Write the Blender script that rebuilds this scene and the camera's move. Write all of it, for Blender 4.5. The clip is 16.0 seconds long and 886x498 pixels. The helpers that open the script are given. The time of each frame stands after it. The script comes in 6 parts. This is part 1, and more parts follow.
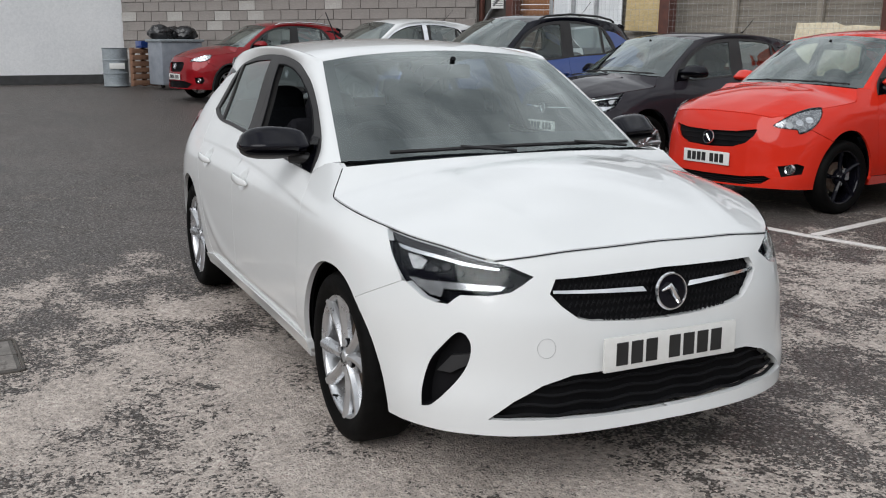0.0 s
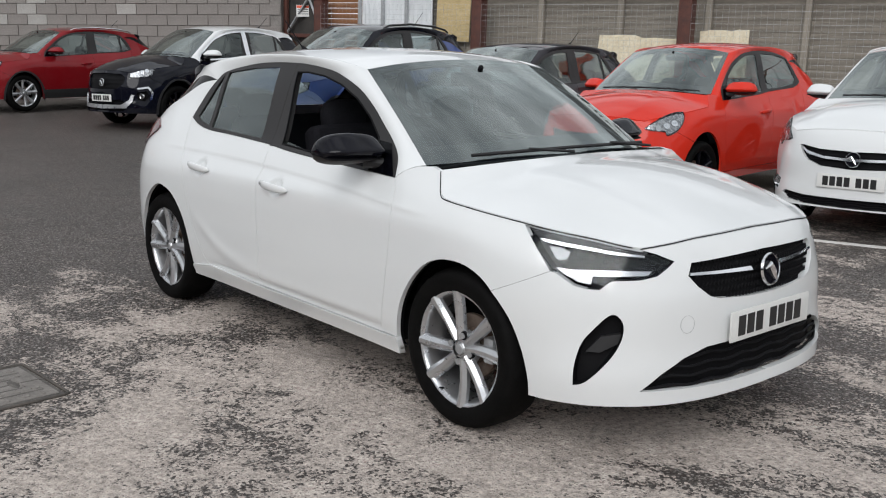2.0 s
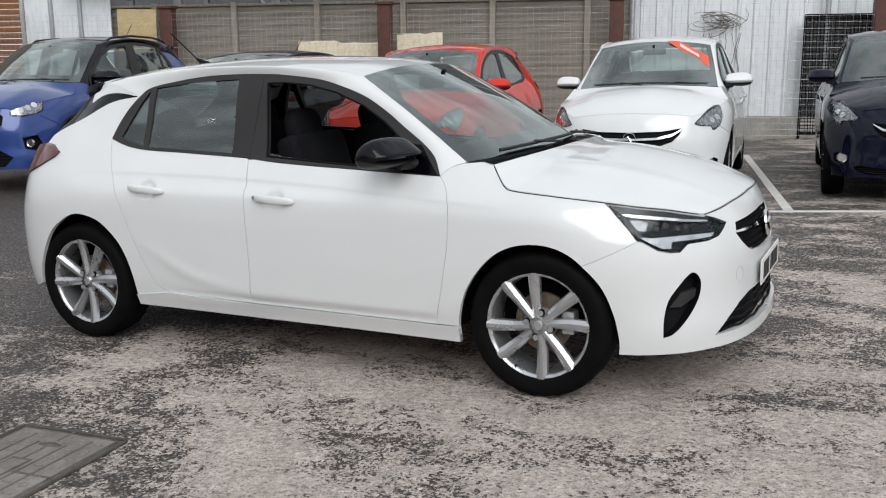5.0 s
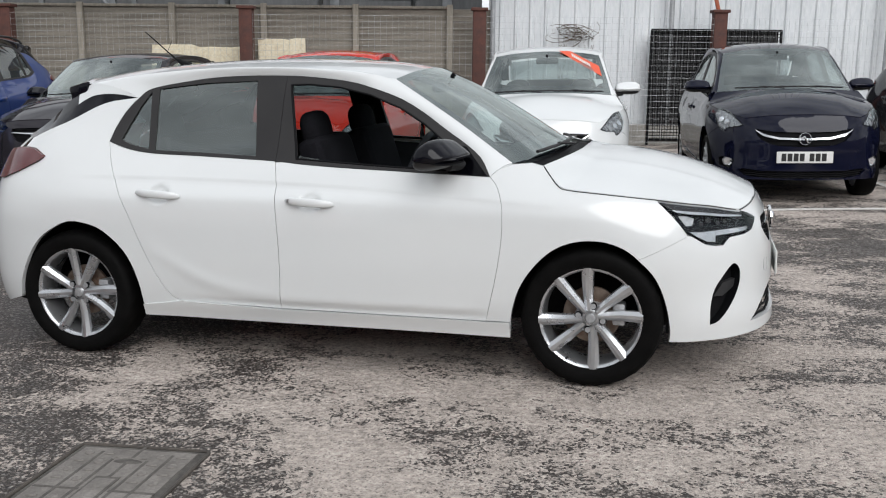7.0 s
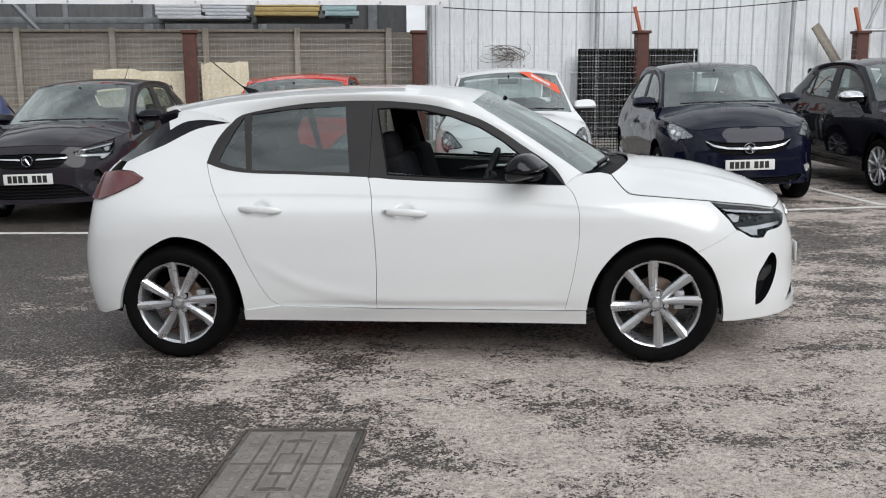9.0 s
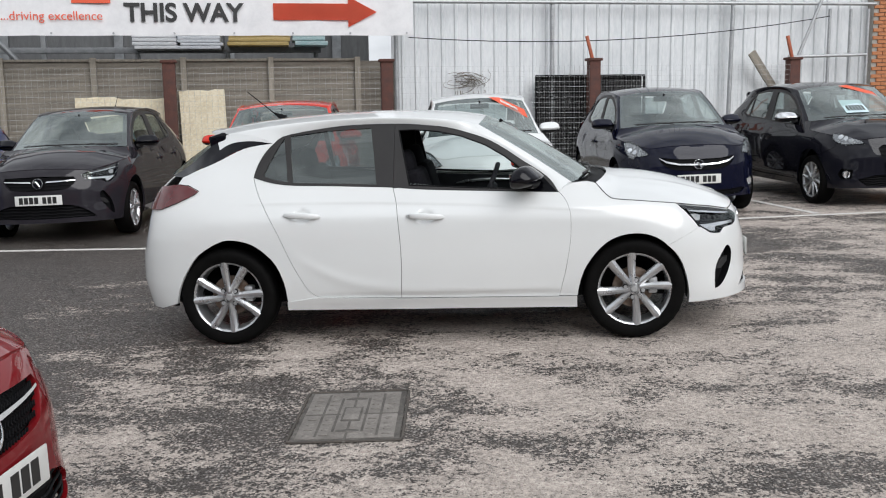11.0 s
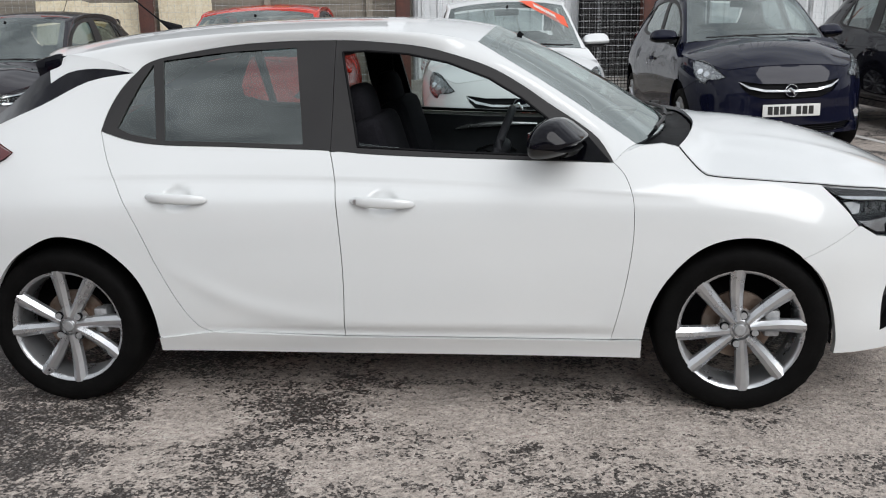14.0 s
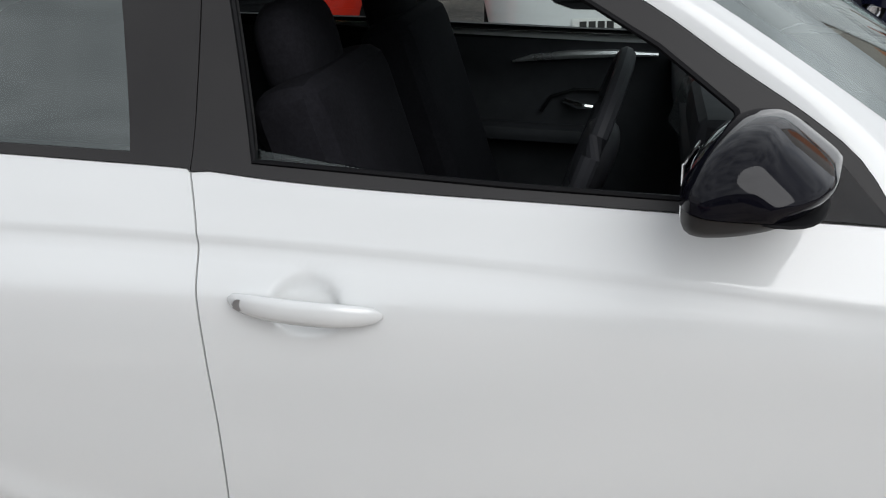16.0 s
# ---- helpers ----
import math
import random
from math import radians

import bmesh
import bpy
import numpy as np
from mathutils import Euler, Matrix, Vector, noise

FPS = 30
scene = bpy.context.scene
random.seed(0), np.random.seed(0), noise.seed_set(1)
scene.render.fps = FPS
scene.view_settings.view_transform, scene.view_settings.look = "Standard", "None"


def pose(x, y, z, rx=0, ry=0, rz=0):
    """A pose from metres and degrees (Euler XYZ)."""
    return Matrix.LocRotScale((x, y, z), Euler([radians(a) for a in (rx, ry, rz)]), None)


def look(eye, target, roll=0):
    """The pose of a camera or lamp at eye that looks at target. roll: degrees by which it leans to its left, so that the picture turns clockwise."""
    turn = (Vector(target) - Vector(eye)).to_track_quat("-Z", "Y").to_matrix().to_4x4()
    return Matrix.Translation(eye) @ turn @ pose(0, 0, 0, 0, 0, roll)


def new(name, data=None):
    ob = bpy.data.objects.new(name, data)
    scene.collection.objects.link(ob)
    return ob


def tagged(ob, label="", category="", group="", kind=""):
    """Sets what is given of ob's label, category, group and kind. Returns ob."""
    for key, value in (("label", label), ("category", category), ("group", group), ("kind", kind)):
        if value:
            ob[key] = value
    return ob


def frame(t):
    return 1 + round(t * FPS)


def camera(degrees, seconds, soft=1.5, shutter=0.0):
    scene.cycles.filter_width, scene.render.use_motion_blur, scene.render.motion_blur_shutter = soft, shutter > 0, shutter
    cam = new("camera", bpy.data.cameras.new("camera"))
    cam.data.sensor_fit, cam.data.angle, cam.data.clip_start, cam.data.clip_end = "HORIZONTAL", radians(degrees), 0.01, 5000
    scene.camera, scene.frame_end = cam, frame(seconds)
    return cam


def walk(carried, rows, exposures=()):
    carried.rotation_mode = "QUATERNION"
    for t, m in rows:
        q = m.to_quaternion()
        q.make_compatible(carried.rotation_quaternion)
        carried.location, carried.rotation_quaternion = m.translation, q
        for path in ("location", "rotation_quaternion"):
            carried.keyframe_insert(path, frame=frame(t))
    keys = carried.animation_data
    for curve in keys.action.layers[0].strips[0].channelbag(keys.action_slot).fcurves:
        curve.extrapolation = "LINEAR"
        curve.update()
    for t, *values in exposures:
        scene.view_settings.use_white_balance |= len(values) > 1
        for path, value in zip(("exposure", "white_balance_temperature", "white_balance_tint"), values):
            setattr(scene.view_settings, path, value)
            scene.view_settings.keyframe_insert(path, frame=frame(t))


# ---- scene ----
cam = camera(49.7, 16.0, soft=1.1)
PATH = [
    (0, (4.39, -1.91, 1.4), (2.622, -1.07, 0.986), 0.1),
    (0.5, (4.308, -2.243, 1.408), (2.583, -1.314, 1.009), 0.5),
    (1, (4.147, -2.502, 1.379), (2.474, -1.482, 0.98), 0.2),
    (1.5, (4.0, -2.754, 1.387), (2.406, -1.613, 0.99), 0.5),
    (2, (3.877, -3.127, 1.397), (2.384, -1.856, 1.002), 0.5),
    (2.5, (3.69, -3.412, 1.379), (2.284, -2.054, 0.956), 0.1),
    (3, (3.473, -3.662, 1.389), (2.166, -2.208, 0.972), 0.5),
    (3.5, (3.251, -3.963, 1.399), (2.07, -2.397, 1.011), 0.8),
    (3.7, (3.163, -4.045, 1.404), (2.028, -2.446, 1.013), 0.5),
    (5.8, (2.305, -4.613, 1.404), (1.561, -2.797, 1.019), -1.1),
    (6, (2.21, -4.675, 1.418), (1.5, -2.845, 1.034), -0.5),
    (6.5, (1.893, -4.761, 1.415), (1.296, -2.888, 1.046), -0.4),
    (7, (1.671, -4.86, 1.409), (1.174, -2.961, 1.026), -0.9),
    (7.5, (1.468, -5.033, 1.423), (1.045, -3.116, 1.039), -1.5),
    (8, (1.201, -5.201, 1.437), (0.885, -3.265, 1.05), -2.1),
    (8.5, (1.005, -5.38, 1.457), (0.734, -3.434, 1.083), -2.0),
    (9, (0.859, -5.635, 1.467), (0.588, -3.685, 1.115), -1.7),
    (9.2, (0.799, -5.736, 1.477), (0.55, -3.782, 1.134), -1.6),
    (11.3, (0.561, -6.679, 1.491), (0.411, -4.709, 1.185), -2.0),
    (11.5, (0.551, -6.612, 1.489), (0.41, -4.645, 1.158), -1.9),
    (12, (0.49, -6.297, 1.485), (0.384, -4.342, 1.079), -2.0),
    (12.5, (0.516, -5.855, 1.455), (0.369, -3.913, 1.003), -2.2),
    (13, (0.541, -5.32, 1.451), (0.373, -3.377, 1.007), -1.6),
    (13.5, (0.593, -4.732, 1.475), (0.424, -2.791, 1.022), -2.3),
    (14, (0.632, -4.161, 1.457), (0.389, -2.236, 0.971), -2.0),
    (14.5, (0.578, -3.573, 1.518), (0.347, -1.674, 0.933), -1.9),
    (15, (0.570, -3.070, 1.460), (0.246, -1.193, 0.852), -1.8),
    (15.5, (0.474, -2.569, 1.401), (0.175, -0.702, 0.750), -1.2),
    (16, (0.473, -2.067, 1.373), (0.080, -0.245, 0.648), -2.4),
]
# the clip's camera opens up a little as it backs away
walk(cam, [(t, look(eye, target, roll)) for t, eye, target, roll in PATH],
     [(0, 0.03), (3.5, 0.04), (6, 0.09), (9, 0.10), (11.5, 0.15), (14, 0.08), (16, 0.0)])

# ---- light ----
SUN_ELEVATION, SUN_ROTATION = radians(35), radians(146)
world = bpy.data.worlds.new("sky")
scene.world = world
world.use_nodes = True


def make_sky():
    nt = world.node_tree
    nt.nodes.clear()
    out = nt.nodes.new("ShaderNodeOutputWorld")
    bg = nt.nodes.new("ShaderNodeBackground")
    bg.inputs["Strength"].default_value = SKY_STRENGTH
    sky = nt.nodes.new("ShaderNodeTexSky")
    sky.sky_type, sky.sun_disc = "NISHITA", False
    sky.sun_elevation, sky.sun_rotation = SUN_ELEVATION, SUN_ROTATION
    co = nt.nodes.new("ShaderNodeTexCoord")
    mp = nt.nodes.new("ShaderNodeMapping")
    mp.inputs["Scale"].default_value = (1.0, 1.0, 2.6)
    nz = nt.nodes.new("ShaderNodeTexNoise")
    nz.inputs["Scale"].default_value, nz.inputs["Detail"].default_value, nz.inputs["Roughness"].default_value = 2.1, 8, 0.6
    nz2 = nt.nodes.new("ShaderNodeTexNoise")
    nz2.inputs["Scale"].default_value, nz2.inputs["Detail"].default_value = 3.3, 8
    cover = nt.nodes.new("ShaderNodeValToRGB")
    cover.color_ramp.elements[0].position, cover.color_ramp.elements[1].position = 0.20, 0.38
    tone = nt.nodes.new("ShaderNodeValToRGB")
    tone.color_ramp.elements[0].position, tone.color_ramp.elements[1].position = 0.33, 0.66
    tone.color_ramp.elements[0].color, tone.color_ramp.elements[1].color = (4.2, 4.5, 4.85, 1), (10.1, 10.5, 11.0, 1)
    mix = nt.nodes.new("ShaderNodeMix")
    mix.data_type = "RGBA"
    link = nt.links.new
    link(co.outputs["Generated"], mp.inputs["Vector"])
    link(mp.outputs["Vector"], nz.inputs["Vector"])
    link(mp.outputs["Vector"], nz2.inputs["Vector"])
    link(nz.outputs["Fac"], cover.inputs["Fac"])
    link(nz2.outputs["Fac"], tone.inputs["Fac"])
    link(cover.outputs["Color"], mix.inputs["Factor"])
    link(sky.outputs["Color"], mix.inputs[6])
    link(tone.outputs["Color"], mix.inputs[7])
    link(mix.outputs[2], bg.inputs["Color"])
    link(bg.outputs["Background"], out.inputs["Surface"])


SKY_STRENGTH = 0.098
make_sky()
sun = new("sun", bpy.data.lights.new("sun", "SUN"))
sun.data.energy, sun.data.angle, sun.data.color = 1.95, radians(48), (0.985, 0.98, 0.985)
sun.matrix_world = look((0, 0, 30), (0 - 12 * math.sin(SUN_ROTATION), 0 - 12 * math.cos(SUN_ROTATION), 30 - 12 * math.tan(SUN_ELEVATION)))


# ---- materials ----
def node_mat(name):
    m = bpy.data.materials.new(name)
    m.use_nodes = True
    nt = m.node_tree
    return m, nt, nt.nodes["Principled BSDF"]


def noise_node(nt, scale, detail=6, rough=0.6, coord="Object", stretch=(1, 1, 1)):
    co = nt.nodes.new("ShaderNodeTexCoord")
    mp = nt.nodes.new("ShaderNodeMapping")
    mp.inputs["Scale"].default_value = stretch
    nz = nt.nodes.new("ShaderNodeTexNoise")
    nz.inputs["Scale"].default_value, nz.inputs["Detail"].default_value, nz.inputs["Roughness"].default_value = scale, detail, rough
    nt.links.new(co.outputs[coord], mp.inputs["Vector"])
    nt.links.new(mp.outputs["Vector"], nz.inputs["Vector"])
    return nz


def ramp(nt, src, stops):
    r = nt.nodes.new("ShaderNodeValToRGB")
    while len(r.color_ramp.elements) < len(stops):
        r.color_ramp.elements.new(0.5)
    for el, (p, c) in zip(r.color_ramp.elements, stops):
        el.position, el.color = p, (*c, 1) if len(c) == 3 else c
    nt.links.new(src, r.inputs["Fac"])
    return r


def bump(nt, src, bsdf, strength, dist=0.01):
    b = nt.nodes.new("ShaderNodeBump")
    b.inputs["Strength"].default_value, b.inputs["Distance"].default_value = strength, dist
    nt.links.new(src, b.inputs["Height"])
    nt.links.new(b.outputs["Normal"], bsdf.inputs["Normal"])
    return b


def grey(v):
    return (v, v, v)


def surface(name, c1, c2, scale=8, rough=(0.5, 0.7), metal=0.0, relief=0.0, fine=0, stretch=(1, 1, 1), relief_scale=None, coat=0.0, spec=0.5):
    """A surface whose colour and roughness wander between two values at two scales."""
    m, nt, b = node_mat(name)
    n1 = noise_node(nt, scale, stretch=stretch)
    col = ramp(nt, n1.outputs["Fac"], [(0.3, c1), (0.7, c2)])
    src = col.outputs["Color"]
    if fine:
        n2 = noise_node(nt, fine, 4, 0.7, stretch=stretch)
        mx = nt.nodes.new("ShaderNodeMix")
        mx.data_type, mx.blend_type = "RGBA", "OVERLAY"
        mx.inputs["Factor"].default_value = 0.55
        nt.links.new(src, mx.inputs[6])
        nt.links.new(n2.outputs["Fac"], mx.inputs[7])
        src = mx.outputs[2]
    nt.links.new(src, b.inputs["Base Color"])
    r = ramp(nt, n1.outputs["Fac"], [(0.25, grey(rough[0])), (0.75, grey(rough[1]))])
    nt.links.new(r.outputs["Color"], b.inputs["Roughness"])
    b.inputs["Metallic"].default_value = metal
    b.inputs["Coat Weight"].default_value = coat
    b.inputs["Specular IOR Level"].default_value = spec
    if relief:
        n3 = noise_node(nt, relief_scale or fine or scale * 6, 5, 0.65, stretch=stretch)
        bump(nt, n3.outputs["Fac"], b, relief)
    return m


def paint(name, colour, metal=0.0, rough=0.3, dust=0.08, shine=1.5):
    """Car paint: clear coat over colour, a little road dust."""
    m, nt, b = node_mat(name)
    n1 = noise_node(nt, 2.3, 8, 0.65)
    c2 = tuple(v * (1 - dust) + 0.30 * dust for v in colour)
    col = ramp(nt, n1.outputs["Fac"], [(0.35, colour), (0.75, c2)])
    nt.links.new(col.outputs["Color"], b.inputs["Base Color"])
    n2 = noise_node(nt, 30, 6, 0.7)
    r = ramp(nt, n2.outputs["Fac"], [(0.3, grey(rough)), (0.8, grey(rough + 0.12))])
    nt.links.new(r.outputs["Color"], b.inputs["Roughness"])
    b.inputs["Metallic"].default_value = metal
    b.inputs["Coat Weight"].default_value, b.inputs["Coat Roughness"].default_value, b.inputs["Coat IOR"].default_value = 1.0, 0.03, shine
    b.inputs["Specular IOR Level"].default_value = 0.5 if shine > 1.4 else 0.0
    return m


def pane(name, tint, rough=0.0, gloss=0.06, rim=1.0):
    """Thin glass: clear, with a gloss that grows towards grazing views."""
    m = bpy.data.materials.new(name)
    m.use_nodes = True
    nt = m.node_tree
    nt.nodes.clear()
    out, mix = nt.nodes.new("ShaderNodeOutputMaterial"), nt.nodes.new("ShaderNodeMixShader")
    tr, gl, lw = nt.nodes.new("ShaderNodeBsdfTransparent"), nt.nodes.new("ShaderNodeBsdfGlossy"), nt.nodes.new("ShaderNodeLayerWeight")
    tr.inputs["Color"].default_value = (*tint, 1)
    gl.inputs["Roughness"].default_value = rough
    gl.inputs["Color"].default_value = (0.90, 0.97, 0.95, 1)
    lw.inputs["Blend"].default_value = 0.5
    pw, ma = nt.nodes.new("ShaderNodeMath"), nt.nodes.new("ShaderNodeMath")
    pw.operation, ma.operation = "POWER", "MULTIPLY_ADD"
    pw.inputs[1].default_value = 4.0
    ma.inputs[1].default_value, ma.inputs[2].default_value = (1 - gloss) * rim, gloss
    nt.links.new(lw.outputs["Facing"], pw.inputs[0])
    nt.links.new(pw.outputs[0], ma.inputs[0])
    nt.links.new(ma.outputs[0], mix.inputs["Fac"])
    nt.links.new(tr.outputs["BSDF"], mix.inputs[1])
    nt.links.new(gl.outputs["BSDF"], mix.inputs[2])
    nt.links.new(mix.outputs["Shader"], out.inputs["Surface"])
    return m


WHITE = paint("white_paint", (0.70, 0.715, 0.715), dust=0.03)
RED = paint("red_paint", (0.58, 0.026, 0.012), dust=0.03, shine=1.38)
DARK_RED = paint("dark_red_paint", (0.22, 0.007, 0.011), metal=0.25, dust=0.03, shine=1.38)
GREY = paint("dark_grey_paint", (0.022, 0.020, 0.025), dust=.02, shine=1.38)
NIGHT = paint("night_grey_paint", (0.009, 0.009, 0.014), dust=.015, shine=1.38)
NAVY = paint("navy_paint", (0.004, 0.005, 0.016), dust=0.015, shine=1.36)
BLACKP = paint("black_paint", (0.003, 0.0035, 0.008), dust=0.012, shine=1.36)
BLUE = paint("blue_paint", (0.008, 0.042, 0.21), metal=0.3, dust=0.03)
SILVERP = paint("silver_paint", (0.55, 0.57, 0.60), metal=0.5)
CHROME = surface("chrome", (0.75, 0.76, 0.78), (0.85, 0.85, 0.86), 12, (0.06, 0.16), 1.0)
ALLOY = surface("alloy", (0.50, 0.51, 0.53), (0.60, 0.61, 0.62), 14, (0.24, 0.34), 0.85)
GLOSS_BLACK = surface("gloss_black", (0.003, 0.003, 0.005), (0.006, 0.006, 0.010), 9, (0.04, 0.08), spec=0.24)
TRIM = surface("black_trim", (0.018, 0.018, 0.019), (0.032, 0.032, 0.033), 5, (0.42, 0.55), spec=0.25)
DARK = surface("dark_plastic", (0.004, 0.004, 0.005), (0.008, 0.008, 0.009), 6, (0.5, 0.7), spec=0.1)
PILLAR = surface("pillar_trim", (0.024, 0.023, 0.024), (0.032, 0.031, 0.031), 3, (0.42, 0.5), spec=0.25)
LAMP_GREY = surface("lamp_grey", (0.022, 0.022, 0.025), (0.038, 0.038, 0.042), 12, (0.25, 0.4), spec=0.25)
RUBBER = surface("tyre_rubber", (0.003, 0.003, 0.003), (0.006, 0.0058, 0.0057), 18, (0.55, 0.75), relief=0.08, fine=90, spec=0.06)
CLOTH = surface("seat_cloth", (0.009, 0.009, 0.011), (0.015, 0.015, 0.018), 6, (0.85, 0.95), relief=0.04, fine=120, spec=0.05)
CABIN = surface("cabin_plastic", (0.020, 0.021, 0.024), (0.034, 0.035, 0.040), 10, (0.5, 0.7), spec=0.2)
LINING = surface("roof_lining", (0.10, 0.10, 0.10), (0.14, 0.14, 0.135), 30, (0.85, 0.95))
SCREEN_GLASS = pane("windscreen_glass", (0.72, 0.80, 0.78), gloss=.22)
SIDE_GLASS = pane("side_glass", (0.66, 0.73, 0.72), gloss=.08)
DARK_GLASS = pane("dark_glass", (0.44, 0.50, 0.50), gloss=.16)
CLEAR = pane("clear_lens", (0.93, 0.94, 0.95), gloss=.025, rim=.55)
RED_LENS = surface("red_lens", (0.085, 0.005, 0.007), (0.11, 0.008, 0.010), 10, (0.08, 0.14), coat=0.8)
ORANGE = surface("orange_lens", (0.55, 0.16, 0.02), (0.62, 0.2, 0.03), 10, (0.15, 0.25))
LAMP_DIM = surface("lamp_dim", (0.20, 0.205, 0.215), (0.42, 0.425, 0.43), 30, (0.18, 0.32), 0.85)
LAMP_SILVER = surface("lamp_silver", (0.62, 0.63, 0.65), (0.78, 0.79, 0.80), 40, (0.10, 0.25), 0.9)
PLATE_WHITE = surface("plate_white", (0.66, 0.66, 0.64), (0.74, 0.74, 0.72), 20, (0.35, 0.5))
PLATE_BLACK = surface("plate_black", (0.012, 0.012, 0.012), (0.02, 0.02, 0.02), 20, (0.4, 0.5))
RUST_DISC = surface("brake_disc_steel", (0.16, 0.10, 0.07), (0.30, 0.25, 0.21), 25, (0.35, 0.6), 0.7)
STEEL = surface("galvanised_steel", (0.36, 0.37, 0.38), (0.50, 0.51, 0.52), 9, (0.35, 0.6), 0.7, relief=0.05, fine=60)
MIRROR = surface("mirror_glass", (0.85, 0.86, 0.87), (0.87, 0.88, 0.88), 3, (0.01, 0.03), 1.0)


# ---- mesh tools ----
def mesh_of(name, verts, faces, mat, smooth=True, sharp=()):
    me = bpy.data.meshes.new(name)
    me.from_pydata([tuple(map(float, v)) for v in verts], [], [tuple(f) for f in faces])
    me.materials.append(mat)
    if smooth:
        me.polygons.foreach_set("use_smooth", [True] * len(me.polygons))
    if sharp:
        want = {tuple(sorted(e)) for e in sharp}
        at = me.attributes.new("sharp_edge", "BOOLEAN", "EDGE")
        for e in me.edges:
            if tuple(sorted(e.vertices)) in want:
                at.data[e.index].value = True
    me.update()
    return me


def put(name, me, parent=None, label="", m=None):
    ob = new(name, me)
    if parent is not None:
        ob.parent = parent
    if m is not None:
        ob.matrix_local = m
    if label:
        tagged(ob, label)
    return ob


def part(name, bm, mat, parent, label="", smooth=True, angle=35):
    me = bpy.data.meshes.new(name)
    if smooth:
        bm.normal_update()
        for f in bm.faces:
            f.smooth = True
        lim = radians(angle)
        for e in bm.edges:
            if len(e.link_faces) == 2 and e.calc_face_angle(0) > lim:
                e.smooth = False
    bm.to_mesh(me)
    bm.free()
    me.materials.append(mat)
    return put(name, me, parent, label)


def thing(name, m, label, category, group="", kind=""):
    ob = new(name)
    ob.matrix_world = m
    ob.empty_display_size = 0.2
    return tagged(ob, label, category, group, kind)


def add_box(bm, size, m=None, bevel=0.0, seg=2):
    vs = bmesh.ops.create_cube(bm, size=1.0)["verts"]
    bmesh.ops.scale(bm, vec=size, verts=vs)
    if bevel:
        r = bmesh.ops.bevel(bm, geom=list({e for v in vs for e in v.link_edges}), offset=bevel, segments=seg, affect="EDGES", profile=0.6)
        vs = list({v for f in r["faces"] for v in f.verts} | {v for v in vs if v.is_valid})
        seen, todo = set(vs), list(vs)
        while todo:
            v = todo.pop()
            for e in v.link_edges:
                o = e.other_vert(v)
                if o not in seen:
                    seen.add(o)
                    todo.append(o)
        vs = list(seen)
    if m is not None:
        bmesh.ops.transform(bm, matrix=m, verts=vs)
    return vs


def box_bm(size, m=None, bevel=0.0, seg=2):
    bm = bmesh.new()
    add_box(bm, size, m, bevel, seg)
    return bm


def add_cyl(bm, r1, r2, depth, m=None, seg=24, caps=True):
    vs = bmesh.ops.create_cone(bm, cap_ends=caps, segments=seg, radius1=r1, radius2=r2, depth=depth)["verts"]
    if m is not None:
        bmesh.ops.transform(bm, matrix=m, verts=vs)
    return vs


def cyl_bm(r1, r2, depth, m=None, seg=24):
    bm = bmesh.new()
    add_cyl(bm, r1, r2, depth, m, seg)
    return bm


def rod(bm, a, b, r, seg=8, r2=None):
    a, b = Vector(a), Vector(b)
    q = (b - a).to_track_quat("Z", "Y").to_matrix().to_4x4()
    add_cyl(bm, r, r if r2 is None else r2, (b - a).length, Matrix.Translation((a + b) / 2) @ q, seg)


def tube(bm, pts, r, seg=8):
    """A round bar along a line of points."""
    rings, pts = [], [Vector(p) for p in pts]
    for i, p in enumerate(pts):
        d = (pts[min(i + 1, len(pts) - 1)] - pts[max(i - 1, 0)]).normalized()
        up = Vector((0, 0, 1)) if abs(d.z) < 0.95 else Vector((1, 0, 0))
        u = d.cross(up).normalized()
        v = u.cross(d)
        rr = r[i] if isinstance(r, (list, tuple)) else r
        rings.append([bm.verts.new(p + u * (rr * math.cos(k * math.tau / seg)) + v * (rr * math.sin(k * math.tau / seg))) for k in range(seg)])
    for a, b in zip(rings, rings[1:]):
        for k in range(seg):
            bm.faces.new((a[k], a[(k + 1) % seg], b[(k + 1) % seg], b[k]))
    bm.faces.new(rings[0][::-1])
    bm.faces.new(rings[-1])


def lathe(bm, profile, seg=48, closed=False):
    """Turns a profile of (radius, y) round the y axis."""
    rings = [[bm.verts.new((r * math.sin(k * math.tau / seg), y, r * math.cos(k * math.tau / seg))) for k in range(seg)] for r, y in profile]
    pairs = list(zip(rings, rings[1:])) + ([(rings[-1], rings[0])] if closed else [])
    for a, b in pairs:
        for k in range(seg):
            bm.faces.new((a[k], a[(k + 1) % seg], b[(k + 1) % seg], b[k]))
    return rings


def grid_mesh(P, flip=False):
    """Verts and quads of a grid P[i][j] of points."""
    P = np.asarray(P, float)
    n, m = P.shape[:2]
    faces = []
    for i in range(n - 1):
        for j in range(m - 1):
            q = (i * m + j, i * m + j + 1, (i + 1) * m + j + 1, (i + 1) * m + j)
            faces.append(q[::-1] if flip else q)
    return P.reshape(-1, 3), faces


